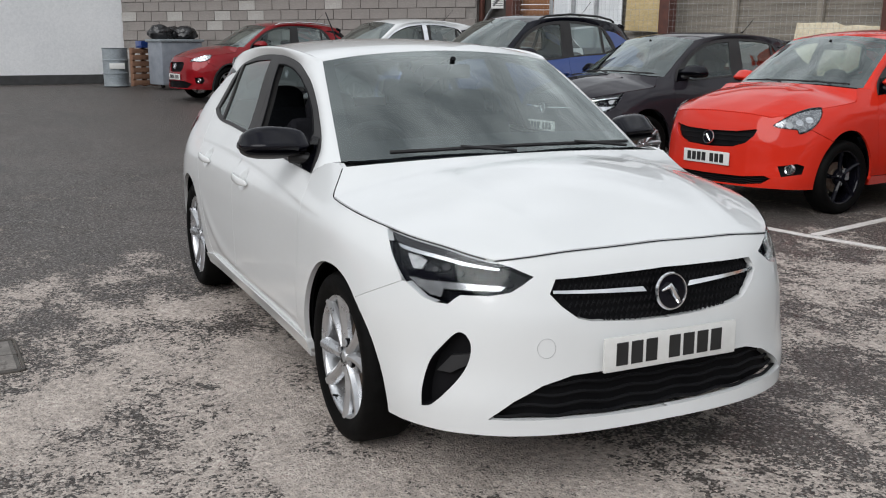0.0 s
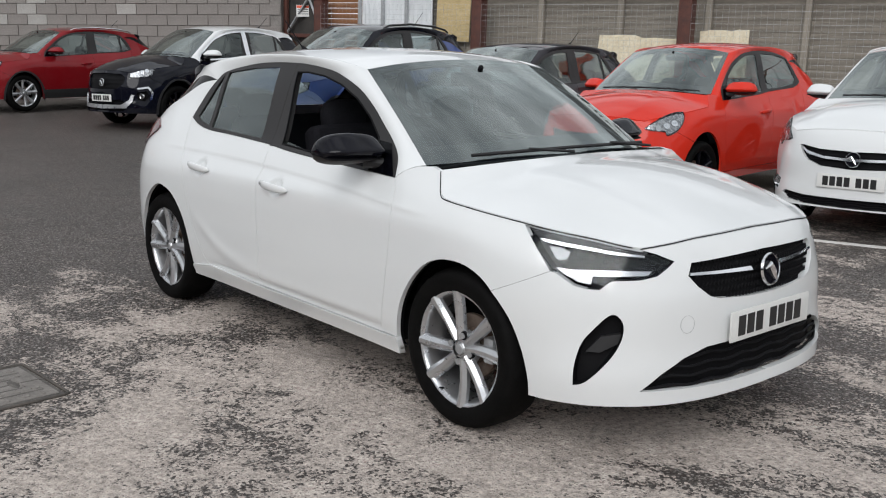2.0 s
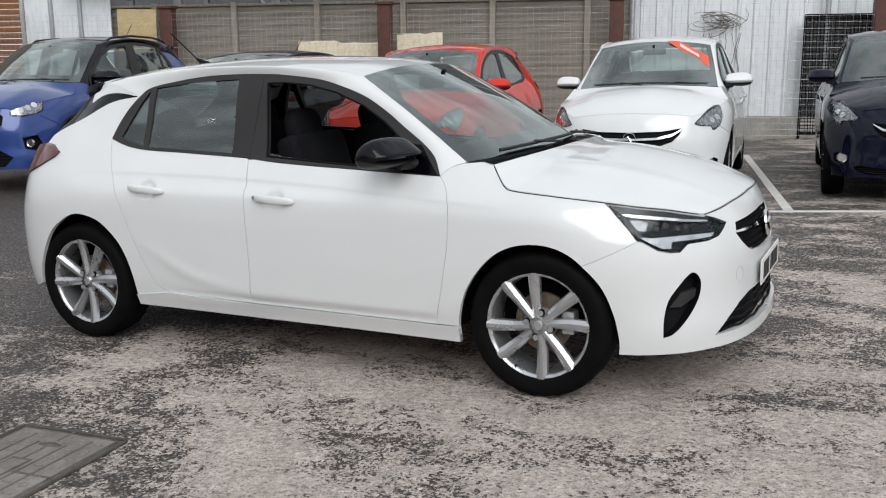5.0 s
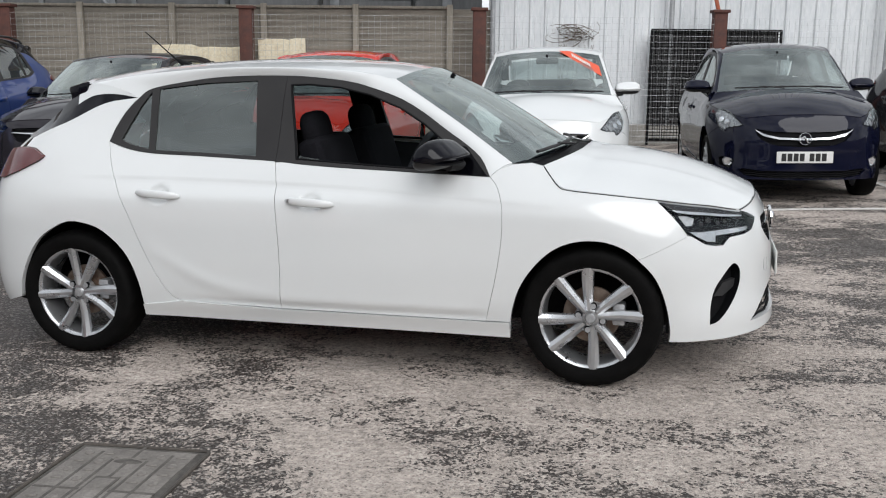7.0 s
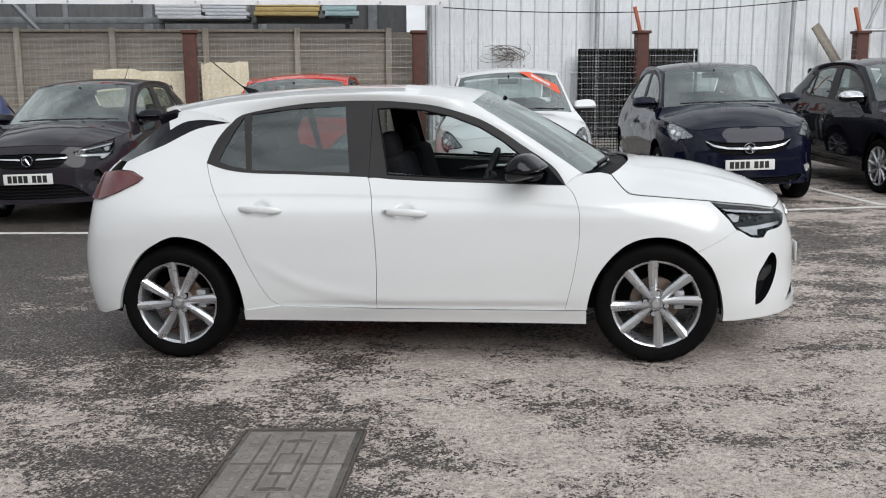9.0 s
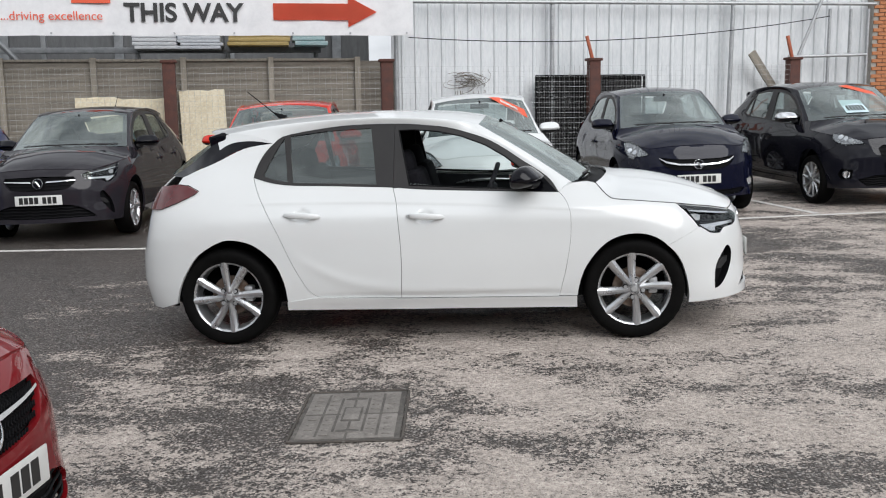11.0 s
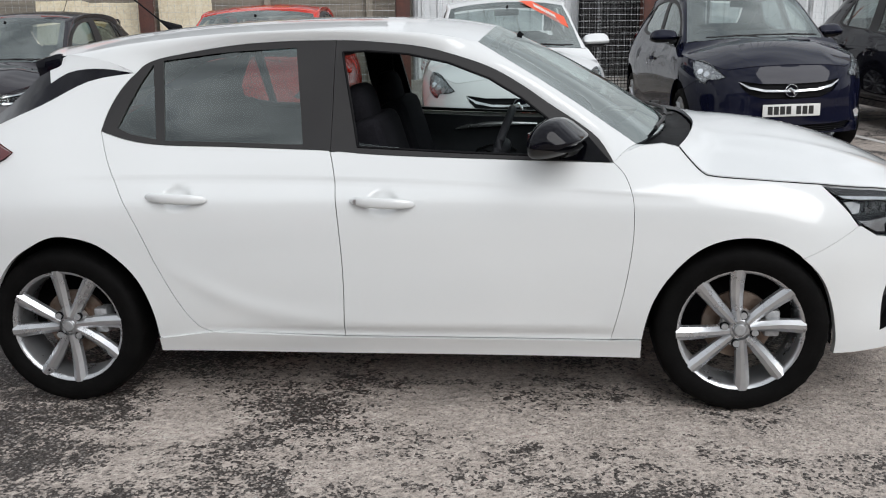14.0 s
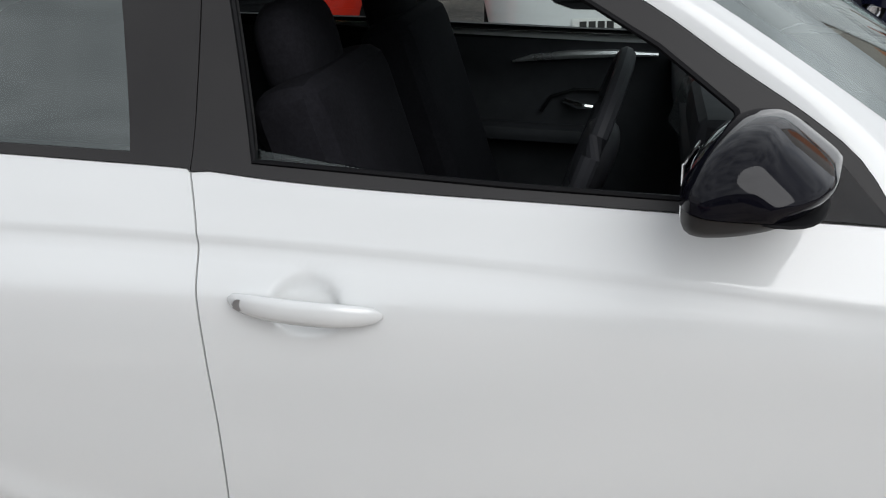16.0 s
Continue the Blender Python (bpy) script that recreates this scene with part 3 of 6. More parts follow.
def wheel(parent, x, side, radius, rim_mat, spokes=8, style="blade", z0=0.0, y=0.745, turn=67.0):
    """A road wheel; its outer face looks along -y on the right (side -1)."""
    hub = new("wheel")
    hub.parent = parent
    hub.matrix_local = pose(x, side * y, radius + z0, 0, 0, 0 if side < 0 else 180)
    k = radius / 0.31
    bm = bmesh.new()
    prof = [(.222, .085), (.245, .098), (.275, .100), (.295, .092), (.306, .075), (.310, .05), (.310, -.05), (.306, -.075), (.295, -.092), (.275, -.100), (.245, -.098), (.222, -.085)]
    prof = [(r * k, yy) for r, yy in prof]
    rings = lathe(bm, prof, 64)
    for i in range(0, 64, 2):                                   # shoulder blocks of the tread
        for rg in (rings[4], rings[7]):
            v = rg[i]
            v.co.x *= 0.985
            v.co.z *= 0.985
    part("tyre", bm, RUBBER, hub, angle=50)
    bm = bmesh.new()
    lathe(bm, [(r * k, yy) for r, yy in ((.222, .08), (.205, .06), (.200, 0), (.205, -.05), (.209, -.070), (.213, -.080), (.221, -.085), (.232, -.088), (.236, -.080), (.228, -.07), (.222, -.06))], 64)
    part("rim", bm, rim_mat, hub, angle=40)
    base = radians(turn)
    for i in range(spokes):
        bm = bmesh.new()
        secs = []
        pair = style == "blade"
        lean = (-1 if i % 2 == 0 else 1) if pair else 0
        for f in (0, .25, .5, .75, 1):
            r = .036 + .190 * f
            # a pair of spokes opens like a V from between two bolts and leans round the hub
            a = radians(lean * (17.5 + 1.2 * f) + 7 + 4 * f) if pair else radians(7 * f)
            w = (.040 + .018 * f) if pair else (.030 + .014 * f)
            yy, th = -.062 - .018 * f + .006 * math.sin(math.pi * f), .034 - .012 * f
            sec = []
            for dx, dy in ((-.5, .5), (-.46, -.05), (-.16, -.5), (.12, -.46), (.42, .0), (.5, .5)):
                px, pz = (dx if lean >= 0 else -dx) * w * k, r * k
                sec.append(bm.verts.new((px * math.cos(a) + pz * math.sin(a), yy + dy * th, pz * math.cos(a) - px * math.sin(a))))
            secs.append(sec)
        for a, b in zip(secs, secs[1:]):
            for j in range(6):
                bm.faces.new((a[j], a[(j + 1) % 6], b[(j + 1) % 6], b[j]))
        at_ = (i // 2) * math.tau / (spokes // 2) if pair else i * math.tau / spokes
        bmesh.ops.rotate(bm, cent=(0, 0, 0), matrix=Matrix.Rotation(base + at_, 3, "Y"), verts=bm.verts[:])
        bmesh.ops.recalc_face_normals(bm, faces=bm.faces[:])
        part("spoke", bm, rim_mat, hub, angle=24)
    bm = bmesh.new()
    lathe(bm, [(.001, -.074), (.024, -.074), (.027, -.070), (.034, -.070), (.040, -.066), (.066, -.062), (.071, -.054), (.071, -.03)], 32)
    part("hub_cap", bm, rim_mat, hub)
    bm = bmesh.new()
    lathe(bm, [(.001, -.0790), (.019, -.0790), (.022, -.076), (.023, -.073)], 20)
    part("cap_emblem", bm, STEEL if rim_mat is ALLOY else GLOSS_BLACK, hub)
    for i in range(4):
        a = base + radians(-45) + i * math.tau / 4
        # dark disc proud of the cap, standing for the shade in the bolt's hole
        part("bolt_hole_shade", cyl_bm(.0165, .0165, .012, pose(.054 * math.sin(a), -.0640, .054 * math.cos(a), 90, 0, 0), 16), DARK, hub)
        part("wheel_bolt", cyl_bm(.0115, .0125, .03, pose(.054 * math.sin(a), -.0610, .054 * math.cos(a), 90, 0, 0), 10), STEEL, hub)
    bm = bmesh.new()
    lathe(bm, [(.001, -.02), (.07, -.02), (.072, -.005), (.125, -.005), (.127, .004), (.125, .012), (.07, .012)], 40)
    part("brake_disc", bm, RUST_DISC, hub)
    part("brake_caliper", box_bm((.055, .07, .10), pose(.118, -.005, .012), .012), STEEL, hub)
    bm = bmesh.new()
    rod(bm, (-.10 * k, -.068, -.185 * k), (-.098 * k, -.088, -.178 * k), .004, 8)
    part("tyre_valve", bm, DARK, hub)
    return hub


def number_plate(car, place, letters, front=True, width=.52):
    """A plate with its number as plain bars."""
    pl = new("number_plate")
    pl.parent = car.root
    pl.matrix_local = place
    tagged(pl, "white reflective number plate with black marks" if front else "yellow number plate with black marks")
    part("plate", box_bm((width, .008, .111), None, .006), PLATE_WHITE, pl)
    q = width / .52
    x = -width * .5 + .045 * q
    for ch in letters:
        if ch != " ":
            part("mark", box_bm((.044 * q, .003, .074), pose(x + .022 * q, -.0048, 0), .001, 1), PLATE_BLACK, pl)
        x += (.056 if ch != " " else .034) * q
    return pl


# ---- cars ----
def blob(size, power=(2.5, 2.5), seg=28, rings=16):
    """A rounded block, as a bmesh."""
    bm = bmesh.new()
    a = np.linspace(-math.pi / 2, math.pi / 2, rings + 1)
    e1, e2 = 2 / power[0], 2 / power[1]
    sp = lambda v, e: math.copysign(abs(v) ** e, v)
    ringv = []
    for la in a[1:-1]:
        ringv.append([bm.verts.new((size[0] / 2 * sp(math.cos(la), e1) * sp(math.cos(t), e2), size[1] / 2 * sp(math.cos(la), e1) * sp(math.sin(t), e2), size[2] / 2 * sp(math.sin(la), e1))) for t in np.linspace(0, math.tau, seg, endpoint=False)])
    lo, hi = bm.verts.new((0, 0, -size[2] / 2)), bm.verts.new((0, 0, size[2] / 2))
    for p, q in zip(ringv, ringv[1:]):
        for k in range(seg):
            bm.faces.new((p[k], p[(k + 1) % seg], q[(k + 1) % seg], q[k]))
    for k in range(seg):
        bm.faces.new((lo, ringv[0][(k + 1) % seg], ringv[0][k]))
        bm.faces.new((hi, ringv[-1][k], ringv[-1][(k + 1) % seg]))
    return bm


def badge(car, parent, x, z, size=.055, tilt=-8):
    bd = new("badge")
    bd.parent = parent
    bd.matrix_local = pose(x * car.k[0], 0, z * car.k[2], 0, tilt, 0)
    tagged(bd, "round chrome badge")
    bm = bmesh.new()
    lathe(bm, [(size - .008, .004), (size - .004, -.008), (size, -.008), (size + .003, 0), (size, .006)], 32)
    bmesh.ops.rotate(bm, cent=(0, 0, 0), matrix=Matrix.Rotation(radians(90), 3, "Z"), verts=bm.verts[:])
    part("ring", bm, CHROME, bd)
    part("disc", cyl_bm(size - .004, size - .004, .008, pose(0, 0, 0, 0, 90, 0), 32), GLOSS_BLACK, bd)
    bm = bmesh.new()
    tube(bm, [(.007, -size * .7, size * .1), (.010, -size * .2, size * .35), (.010, size * .1, -.1 * size), (.007, size * .45, -size * .65)], [.004, .011, .012, .005], 8)
    part("crest", bm, CHROME, bd)
    return bd


def seat(car, x, y, h=.50, back=.62, rear=False):
    st = new("front_seat" if not rear else "rear_seat")
    st.parent = car.root
    st.matrix_local = Matrix.Translation(Vector((x, y, 0)) * Vector(car.k))
    wd = .50 if not rear else 1.20
    part("seat_cushion", box_bm((.50, wd, .16), pose(.18, 0, h - .10, 0, -8, 0), .05, 3), CLOTH, st)
    part("backrest", box_bm((.14, wd * .94, back), pose(-.13, 0, h + back * .42, 0, -16, 0), .06, 3), CLOTH, st)
    for yy in ((0,) if not rear else (-.38, .38)):
        part("headrest", blob((.11, .25, .19), (3, 3)), CLOTH, st).matrix_local = pose(-.245, yy, h + back * .95, 0, -12, 0)
        for dy in (-.06, .06):
            bm = bmesh.new()
            rod(bm, (-.235, yy + dy, h + back * .70), (-.245, yy + dy, h + back * .90), .006)
            part("headrest_post", bm, STEEL, st)
    return st


def front_lamp(car, poly, style):
    """Both headlamps: dark housing, bright units and strip, clear lens."""
    for mir in (False, True):
        hl = new("headlamp")
        hl.parent = car.root
        tagged(hl, "headlamp with clear lens and bright strip")

        def lay(name, pl, mat, out, lip, step=.02):
            v, f, s = car.right(pl, out=out, lip=lip, gap=0, step=step, plain=True)
            if mir:
                v, f = mirrored(v), [q[::-1] for q in f]
            put(name, mesh_of(name, v * car.k, f, mat, True, s), hl)
        if style == "slim":
            lay("housing", poly, GLOSS_BLACK, -.045, 0)
            v, f, s = car.right(poly, out=-.001, lip=.045, gap=0, step=.02, plain=True)
            f = [q for q in f if len(q) == 4]
            if mir:
                v, f = mirrored(v), [q[::-1] for q in f]
            put("side_wall", mesh_of("side_wall", v * car.k, f, GLOSS_BLACK, True), hl)
            lay("top_panel", [(1.128, .811), (1.002, .796), (.829, .776), (.66, .752), (.60, .741), (.62, .736), (.79, .751), (.985, .771), (1.085, .785)], LAMP_GREY, -.012, .02)
            lay("light_strip", [(.992, .687), (.935, .682), (.746, .686), (.591, .684), (.611, .670), (.847, .664), (.851, .637), (.899, .641), (.955, .665)], LAMP_SILVER, -.010, .012)
            lay("upper_blade", [(1.075, .780), (.988, .770), (.792, .750), (.62, .735), (.62, .729), (.79, .740), (.985, .759), (1.055, .769)], LAMP_SILVER, -.010, .008)
            lay("reflector", [(1.040, .750), (.995, .748), (.955, .735), (.968, .708), (1.003, .708)], STEEL, -.034, .006)
            for s0, z0, r in ((.915, .712, .008), (.865, .722, .010), (.793, .708, .009), (.738, .712, .008)):
                lay("light_unit", [(s0 + r * 1.8 * math.cos(a), z0 + r * math.sin(a)) for a in np.linspace(0, math.tau, 10, endpoint=False)], LAMP_GREY, -.036, .004, .012)
        else:
            c = np.mean(np.array(poly), 0)
            lay("housing", poly, GLOSS_BLACK, .003, .01)
            lay("reflector", [tuple(c + (np.array(p) - c) * np.array([.92, .84])) for p in poly], LAMP_DIM, .006, .004)
            for ds in (-.10, 0, .09):
                lay("light_unit", [(c[0] + ds + .036 * math.cos(a), c[1] + ds * .22 + .024 * math.sin(a)) for a in np.linspace(0, math.tau, 12, endpoint=False)], (STEEL, LAMP_SILVER, CHROME)[int(ds > -.05) + int(ds > .05)], .009, .004, .012)
        lay("lens", poly, CLEAR, .001 if style == "slim" else .014, 0 if style == "slim" else .012)


def mirror_unit(car, mat, at=(.622, .872, 1.012), size=(.19, .27, .145)):
    """Door mirrors: a shell drawn to a point in front, cap above, band and base below, glass behind."""
    prof = line3([(-.082, 0, -.066), (-.095, 0, -.052), (-.096, 0, -.010), (-.090, 0, .016), (-.066, 0, .050), (-.030, 0, .071), (.005, 0, .074), (.030, 0, .066), (.068, 0, .036), (.104, 0, .004),
                  (.106, 0, -.006), (.085, 0, -.026), (.045, 0, -.052), (-.010, 0, -.066), (-.060, 0, -.070), (-.082, 0, -.066)], 49)[:-1]
    for sgn in (-1, 1):
        mu = new("door_mirror")
        mu.parent = car.root
        mu.location = Vector((at[0], sgn * at[1], at[2])) * Vector(car.k)
        bm = bmesh.new()
        rings = []
        for o in np.linspace(-1, 1, 21):                       # from the door outwards
            e = max(0.02, 1 - abs(o) ** (3.0 if o > 0 else 5.0)) ** .42
            rings.append([bm.verts.new(((p[0] * .90 + .015) * (.25 + .75 * e) - .015 - .030 * o, sgn * o * size[1] / 2, (p[2] * .94 + .008) * e * (1 if o > 0 else 1 + .14 * o) - .003)) for p in prof])
        n = len(prof)
        for a, b in zip(rings, rings[1:]):
            for q in range(n):
                bm.faces.new((a[q], a[(q + 1) % n], b[(q + 1) % n], b[q]))
        bm.faces.new(rings[0])
        bm.faces.new(rings[-1])
        bmesh.ops.recalc_face_normals(bm, faces=bm.faces[:])
        cap, low = bm, bm.copy()
        bmesh.ops.bisect_plane(cap, geom=cap.verts[:] + cap.edges[:] + cap.faces[:], plane_co=(0, 0, -.020), plane_no=(0.10, 0, 1), clear_inner=True)
        bmesh.ops.bisect_plane(low, geom=low.verts[:] + low.edges[:] + low.faces[:], plane_co=(0, 0, -.023), plane_no=(0.10, 0, 1), clear_outer=True)
        bmesh.ops.scale(low, vec=(.975, .975, 1), verts=low.verts[:])
        part("mirror_cap", cap, mat, mu, angle=50)
        part("mirror_base", low, PILLAR, mu, angle=50)
        bm = blob((size[0] * .9, size[1] * .90, .012), (3, 3))
        part("mirror_band", bm, DARK, mu).matrix_local = pose(0, 0, -.0215, 0, 5.7, sgn * 12)
        g = box_bm((.004, size[1] * .42, size[2] * .48), pose(-.0832, 0, -.006, 0, 0, sgn * 12.5), .0015, 1)
        part("mirror_glass", g, MIRROR, mu)
        bm = bmesh.new()
        tube(bm, [(.02, -sgn * .06, -.045), (.06, -sgn * .12, -.052), (.10, -sgn * .165, -.058)], [.028, .024, .022], 10)
        part("mirror_arm", bm, TRIM, mu)


def door_handles(car, mat, places):
    """Leaf-shaped pull handles that stand off the doors over a scoop."""
    n = 25
    for (s0, z0), lock in places:
        for mir in (False, True):
            h = new("door_handle")
            h.parent = car.root
            bm, rings = bmesh.new(), []
            for t in np.linspace(0, 1, n):
                w = max(.0, 1 - abs(2 * t - 1) ** 3.2) ** .5
                c = on(s0 + .118 - .236 * t, z0 + .014 - .014 * t, .006 + .024 * (1 - abs(2 * t - 1) ** 2.6))
                ring = []
                for q in range(14):
                    a = q * math.tau / 14
                    ring.append(bm.verts.new((c.x * car.k[0], (c.y - .0095 * (.25 + .75 * w) * math.cos(a)) * (-1 if mir else 1) * car.k[1], (c.z + (.0040 + .0155 * w) * math.sin(a) + .003 * w) * car.k[2])))
                rings.append(ring)
            for a, b in zip(rings, rings[1:]):
                for q in range(14):
                    bm.faces.new((a[q], a[(q + 1) % 14], b[(q + 1) % 14], b[q]))
            bm.faces.new(rings[0])
            bm.faces.new(rings[-1])
            bmesh.ops.recalc_face_normals(bm, faces=bm.faces[:])
            part("grip", bm, mat, h, angle=60)
            if lock and not mir:
                p = on(s0 + .093, z0 + .0145, .022)
                bm = bmesh.new()
                rod(bm, p, p + Vector((0, -.0035, 0)), .0095, 20)
                part("lock_barrel", bm, ALLOY, h, "round key lock")


def make_car(name, m, label, category, paint_mat, scale=(1, 1, 1), step=.03, face="slim", radius=.31, rim=None, spokes=8, roof_mat=None, mirror_mat=None,
             open_window=False, letters="AAAA AAA", group="", doors=5, seats=True, handles=True, privacy=True, aerial=True, plate_z=.470, front_bar=True, rails=False, cladding=False, wheel_y=.745, chrome=False):
    root = thing(name, m, label, category, group)
    car = Car(root, scale, step)
    P = paint_mat
    k = car.k
    rim = rim or ALLOY
    roof_mat, mirror_mat = roof_mat or P, mirror_mat or GLOSS_BLACK
    arch_f, arch_r = curve(FRONT_ARCH), curve(REAR_ARCH)
    dlo_low, dlo_up = curve(DLO_LOW), curve(DLO_UP)
    fe, re_, bs = curve(FRONT_EDGE), curve(REAR_EDGE), curve(B_SEAM)
    if face == "slim":
        lamp = curve(LAMP_TOP)[:-1] + [(.641, .757), (.568, .741)] + LAMP_REST
        grille, lower, fog = GRILLE, LOWER, curve(FOG + FOG[:1])[:-1]
    elif face == "swept":
        lamp = curve([(1.150, .838), (1.05, .832), (.90, .800), (.76, .757), (.66, .712)])[:-1] + curve([(.645, .700), (.70, .684), (.80, .676), (.885, .668), (.905, .640), (.955, .648), (1.03, .682), (1.10, .745), (1.145, .805)])
        grille = [(0, .640), (.30, .646), (.48, .668), (.505, .664), (.475, .615), (.40, .560), (.28, .525), (0, .512)]
        lower = [(0, .300), (.40, .304), (.60, .320), (.66, .300), (.58, .258), (.40, .240), (0, .235)]
        fog = [(.715, .395), (.90, .415), (.965, .395), (.945, .335), (.75, .315)]
    elif face == "suv":
        lamp = curve([(1.06, .815), (.95, .81), (.72, .775), (.58, .735)])[:-1] + [(.60, .70), (.75, .69), (.93, .705), (1.02, .74)]
        grille = [(0, .755), (.42, .745), (.52, .70), (.50, .62), (.38, .545), (0, .535)]
        lower = [(0, .40), (.45, .40), (.60, .33), (.50, .25), (0, .25)]
        fog = [(.72, .50), (.90, .52), (.95, .44), (.86, .38), (.74, .40)]
    else:
        lamp = curve([(1.08, .835), (.95, .83), (.72, .785), (.52, .735)])[:-1] + [(.54, .715), (.70, .712), (.82, .70), (.95, .725), (1.04, .77)]
        grille = [(0, .700), (.30, .705), (.36, .67), (.33, .58), (.26, .53), (0, .525)]
        lower = [(0, .37), (.40, .37), (.62, .32), (.50, .245), (0, .24)]
        fog = [(.68, .43), (.86, .44), (.90, .37), (.84, .32), (.70, .33)]

    # flanks
    wing = [p for p in arch_f if p[0] > 1.236 or p[1] > .60] + [(1.226, .580), (1.007, .674)] + [p for p in LAMP_REST if p[0] > 1.0] + [(1.143, .819)] + curve(SHUT)[::-1] + [(1.70, .972), (1.78, .966), (1.84, .945)] + fe[:-1] + [(1.882, .283), (1.772, .283)]
    wing = [p for i, p in enumerate(wing) if not (i > 0 and math.dist(p, wing[i - 1]) < .004)]
    if face != "slim":
        wing = [p for p in wing if p[0] > 1.16 or p[1] > .815]
        i = min(range(len(wing)), key=lambda n: math.dist(wing[n], (1.226, .580)))
        wing[i + 1:i + 1] = [(.975, .690), (.975, .803)]
    car.panel("front_wing", wing[1:], P, lip=.02, gap=.0003)
    fd = [p for p in dlo_low if p[0] <= 2.892] + fe[1:] + [(2.3, .283)] + bs[::-1]
    car.panel("front_door", fd, P, step=min(step, .009) if open_window else step)
    rd = [p for p in dlo_low if p[0] > 2.892] + bs + [(3.181, .298)] + re_[::-1][:-1]
    car.panel("rear_door" if doors == 5 else "side_panel", rd, P, step=min(step, .009) if open_window else step)
    car.panel("sill", [(3.58, .222), (2.77, .211), (1.774, .206), (1.774, .281), (1.882, .279), (2.858, .287), (3.181, .300), (3.365, .308), (3.578, .280)], P, lip=.03, out=.008, plain=True)
    quarter = [p for p in dlo_up if p[0] >= 3.66] + re_[1:] + arch_r[::-1] + [(4.45, .235), (S_END, .235), (S_END, .862), (4.62, .866)] + [TAIL_LAMP[i] for i in (7, 6, 5, 4, 3, 2)] + curve(QUARTER_TOP)[::-1]
    car.panel("rear_quarter", quarter, P, lip=.02)
    for i, (arch, nm) in enumerate(((arch_f, "front"), (arch_r, "rear"))):
        cx = 1.269 if i == 0 else -1.269
        for sgn in (-1, 1):
            bm = bmesh.new()
            n = 28
            ring = [[bm.verts.new(((cx + .365 * math.cos(a)) * k[0], sgn * yy * k[1], (.315 + .355 * math.sin(a)) * k[2])) for a in np.linspace(-.12, math.pi + .12, n)] for yy in (.765, .55)]
            for j in range(n - 1):
                bm.faces.new((ring[0][j], ring[0][j + 1], ring[1][j + 1], ring[1][j]))
            cen = bm.verts.new((cx * k[0], sgn * .55 * k[1], .3 * k[2]))
            for j in range(n - 1):
                bm.faces.new((ring[1][j], ring[1][j + 1], cen))
            part("arch_liner", bm, DARK, root)
    # dark sheet behind the panels, put there as the shade in their gaps
    whole = [(1.09, .25), (1.10, .60), (1.05, .69), (1.16, .775), (1.5, .81), (1.62, .855), (1.85, .88), (2.9, .95), (3.76, 1.04), (3.70, 1.20), (4.2, 1.05), (4.7, .85), (4.7, .25), (4.33, .25)] + arch_r[2:-2] + [(3.6, .24), (1.76, .24)] + arch_f[2:-2]
    car.panel("gap_shade_shell", whole, DARK, out=-.034, lip=0, gap=0, step=.06, plain=True)
    car.panel("door_lining", [(1.85, .34), (1.90, .90), (2.9, .945), (3.72, 1.01), (3.5, .50), (3.3, .33)], CABIN, out=-.075, lip=0, gap=0, step=.06, plain=True)
    part("underbody", box_bm((3.5 * k[0], 1.04 * k[1], .12), pose(.05, 0, .27 * k[2]), .02), DARK, root)
    part("floor_pan", box_bm((1.75 * k[0], 1.60 * k[1], .06), pose(0, 0, .27 * k[2]), .02), DARK, root)

    # nose
    if face == "slim":
        edge = [(.568, .741)] + LAMP_REST[:10] + [(1.0062, .6732), (1.2252, .5792)]
    else:
        edge = [(.849, .785), (.972, .800), (.972, .687), (1.223, .577)]
    arch_front = [p for p in arch_f if p[0] < 1.220 and p[1] < .573]
    bumper = [(0, .787), (.221, .783), (.377, .778), (.634, .755)] + edge + arch_front + [(1.0, .212), (.884, .216), (.70, .222), (.45, .225), (0, .228)]
    # the openings that cross the middle are cut from the half panel's inner edge
    cut = bumper[1:] + [(0, lower[-1][1])] + [p for p in lower[::-1][1:-1]] + [(0, lower[0][1])] + [(0, grille[-1][1])] + [p for p in grille[::-1][1:-1]] + [(0, grille[0][1]), (0, .787)]
    car.across("front_bumper", cut, P, holes=[fog], gap=0, lip=.025, step=min(step, .025))
    g = new("front_grille")
    g.parent = root
    tagged(g, "black honeycomb grille")
    car.across("grille_back", grille, DARK, gap=0, lip=0, out=-.03, parent=g, plain=True)
    zz = [p[1] for p in grille]
    gw = max(p[0] for p in grille)
    for i in range(6 if step < .04 else 4):
        z0 = min(zz) + (max(zz) - min(zz)) * (i + .5) / (6 if step < .04 else 4)
        xs = [p for p in np.linspace(-gw, gw, 90) if inside(grille, np.array([[abs(p) + .022, z0]]))[0] and inside(grille, np.array([[abs(p), z0]]))[0]]
        if len(xs) > 3:
            bm = bmesh.new()
            a = [on(abs(p), z0 + (.007 * (1 if j % 2 else -1) if step < .04 else 0), -.012) * 1 for j, p in enumerate(xs)]
            pts = [Vector((v.x, -v.y if p > 0 else v.y, v.z)) * 1 for v, p in zip(a, xs)]
            tube(bm, [tuple(np.array(v) * k) for v in pts], .0036, 5)
            part("grille_slat", bm, DARK, g)
    lg = new("lower_grille")
    lg.parent = root
    car.across("grille_back", lower, DARK, gap=0, lip=0, out=-.045, parent=lg, plain=True)
    zz = [p[1] for p in lower]
    gw = max(p[0] for p in lower)
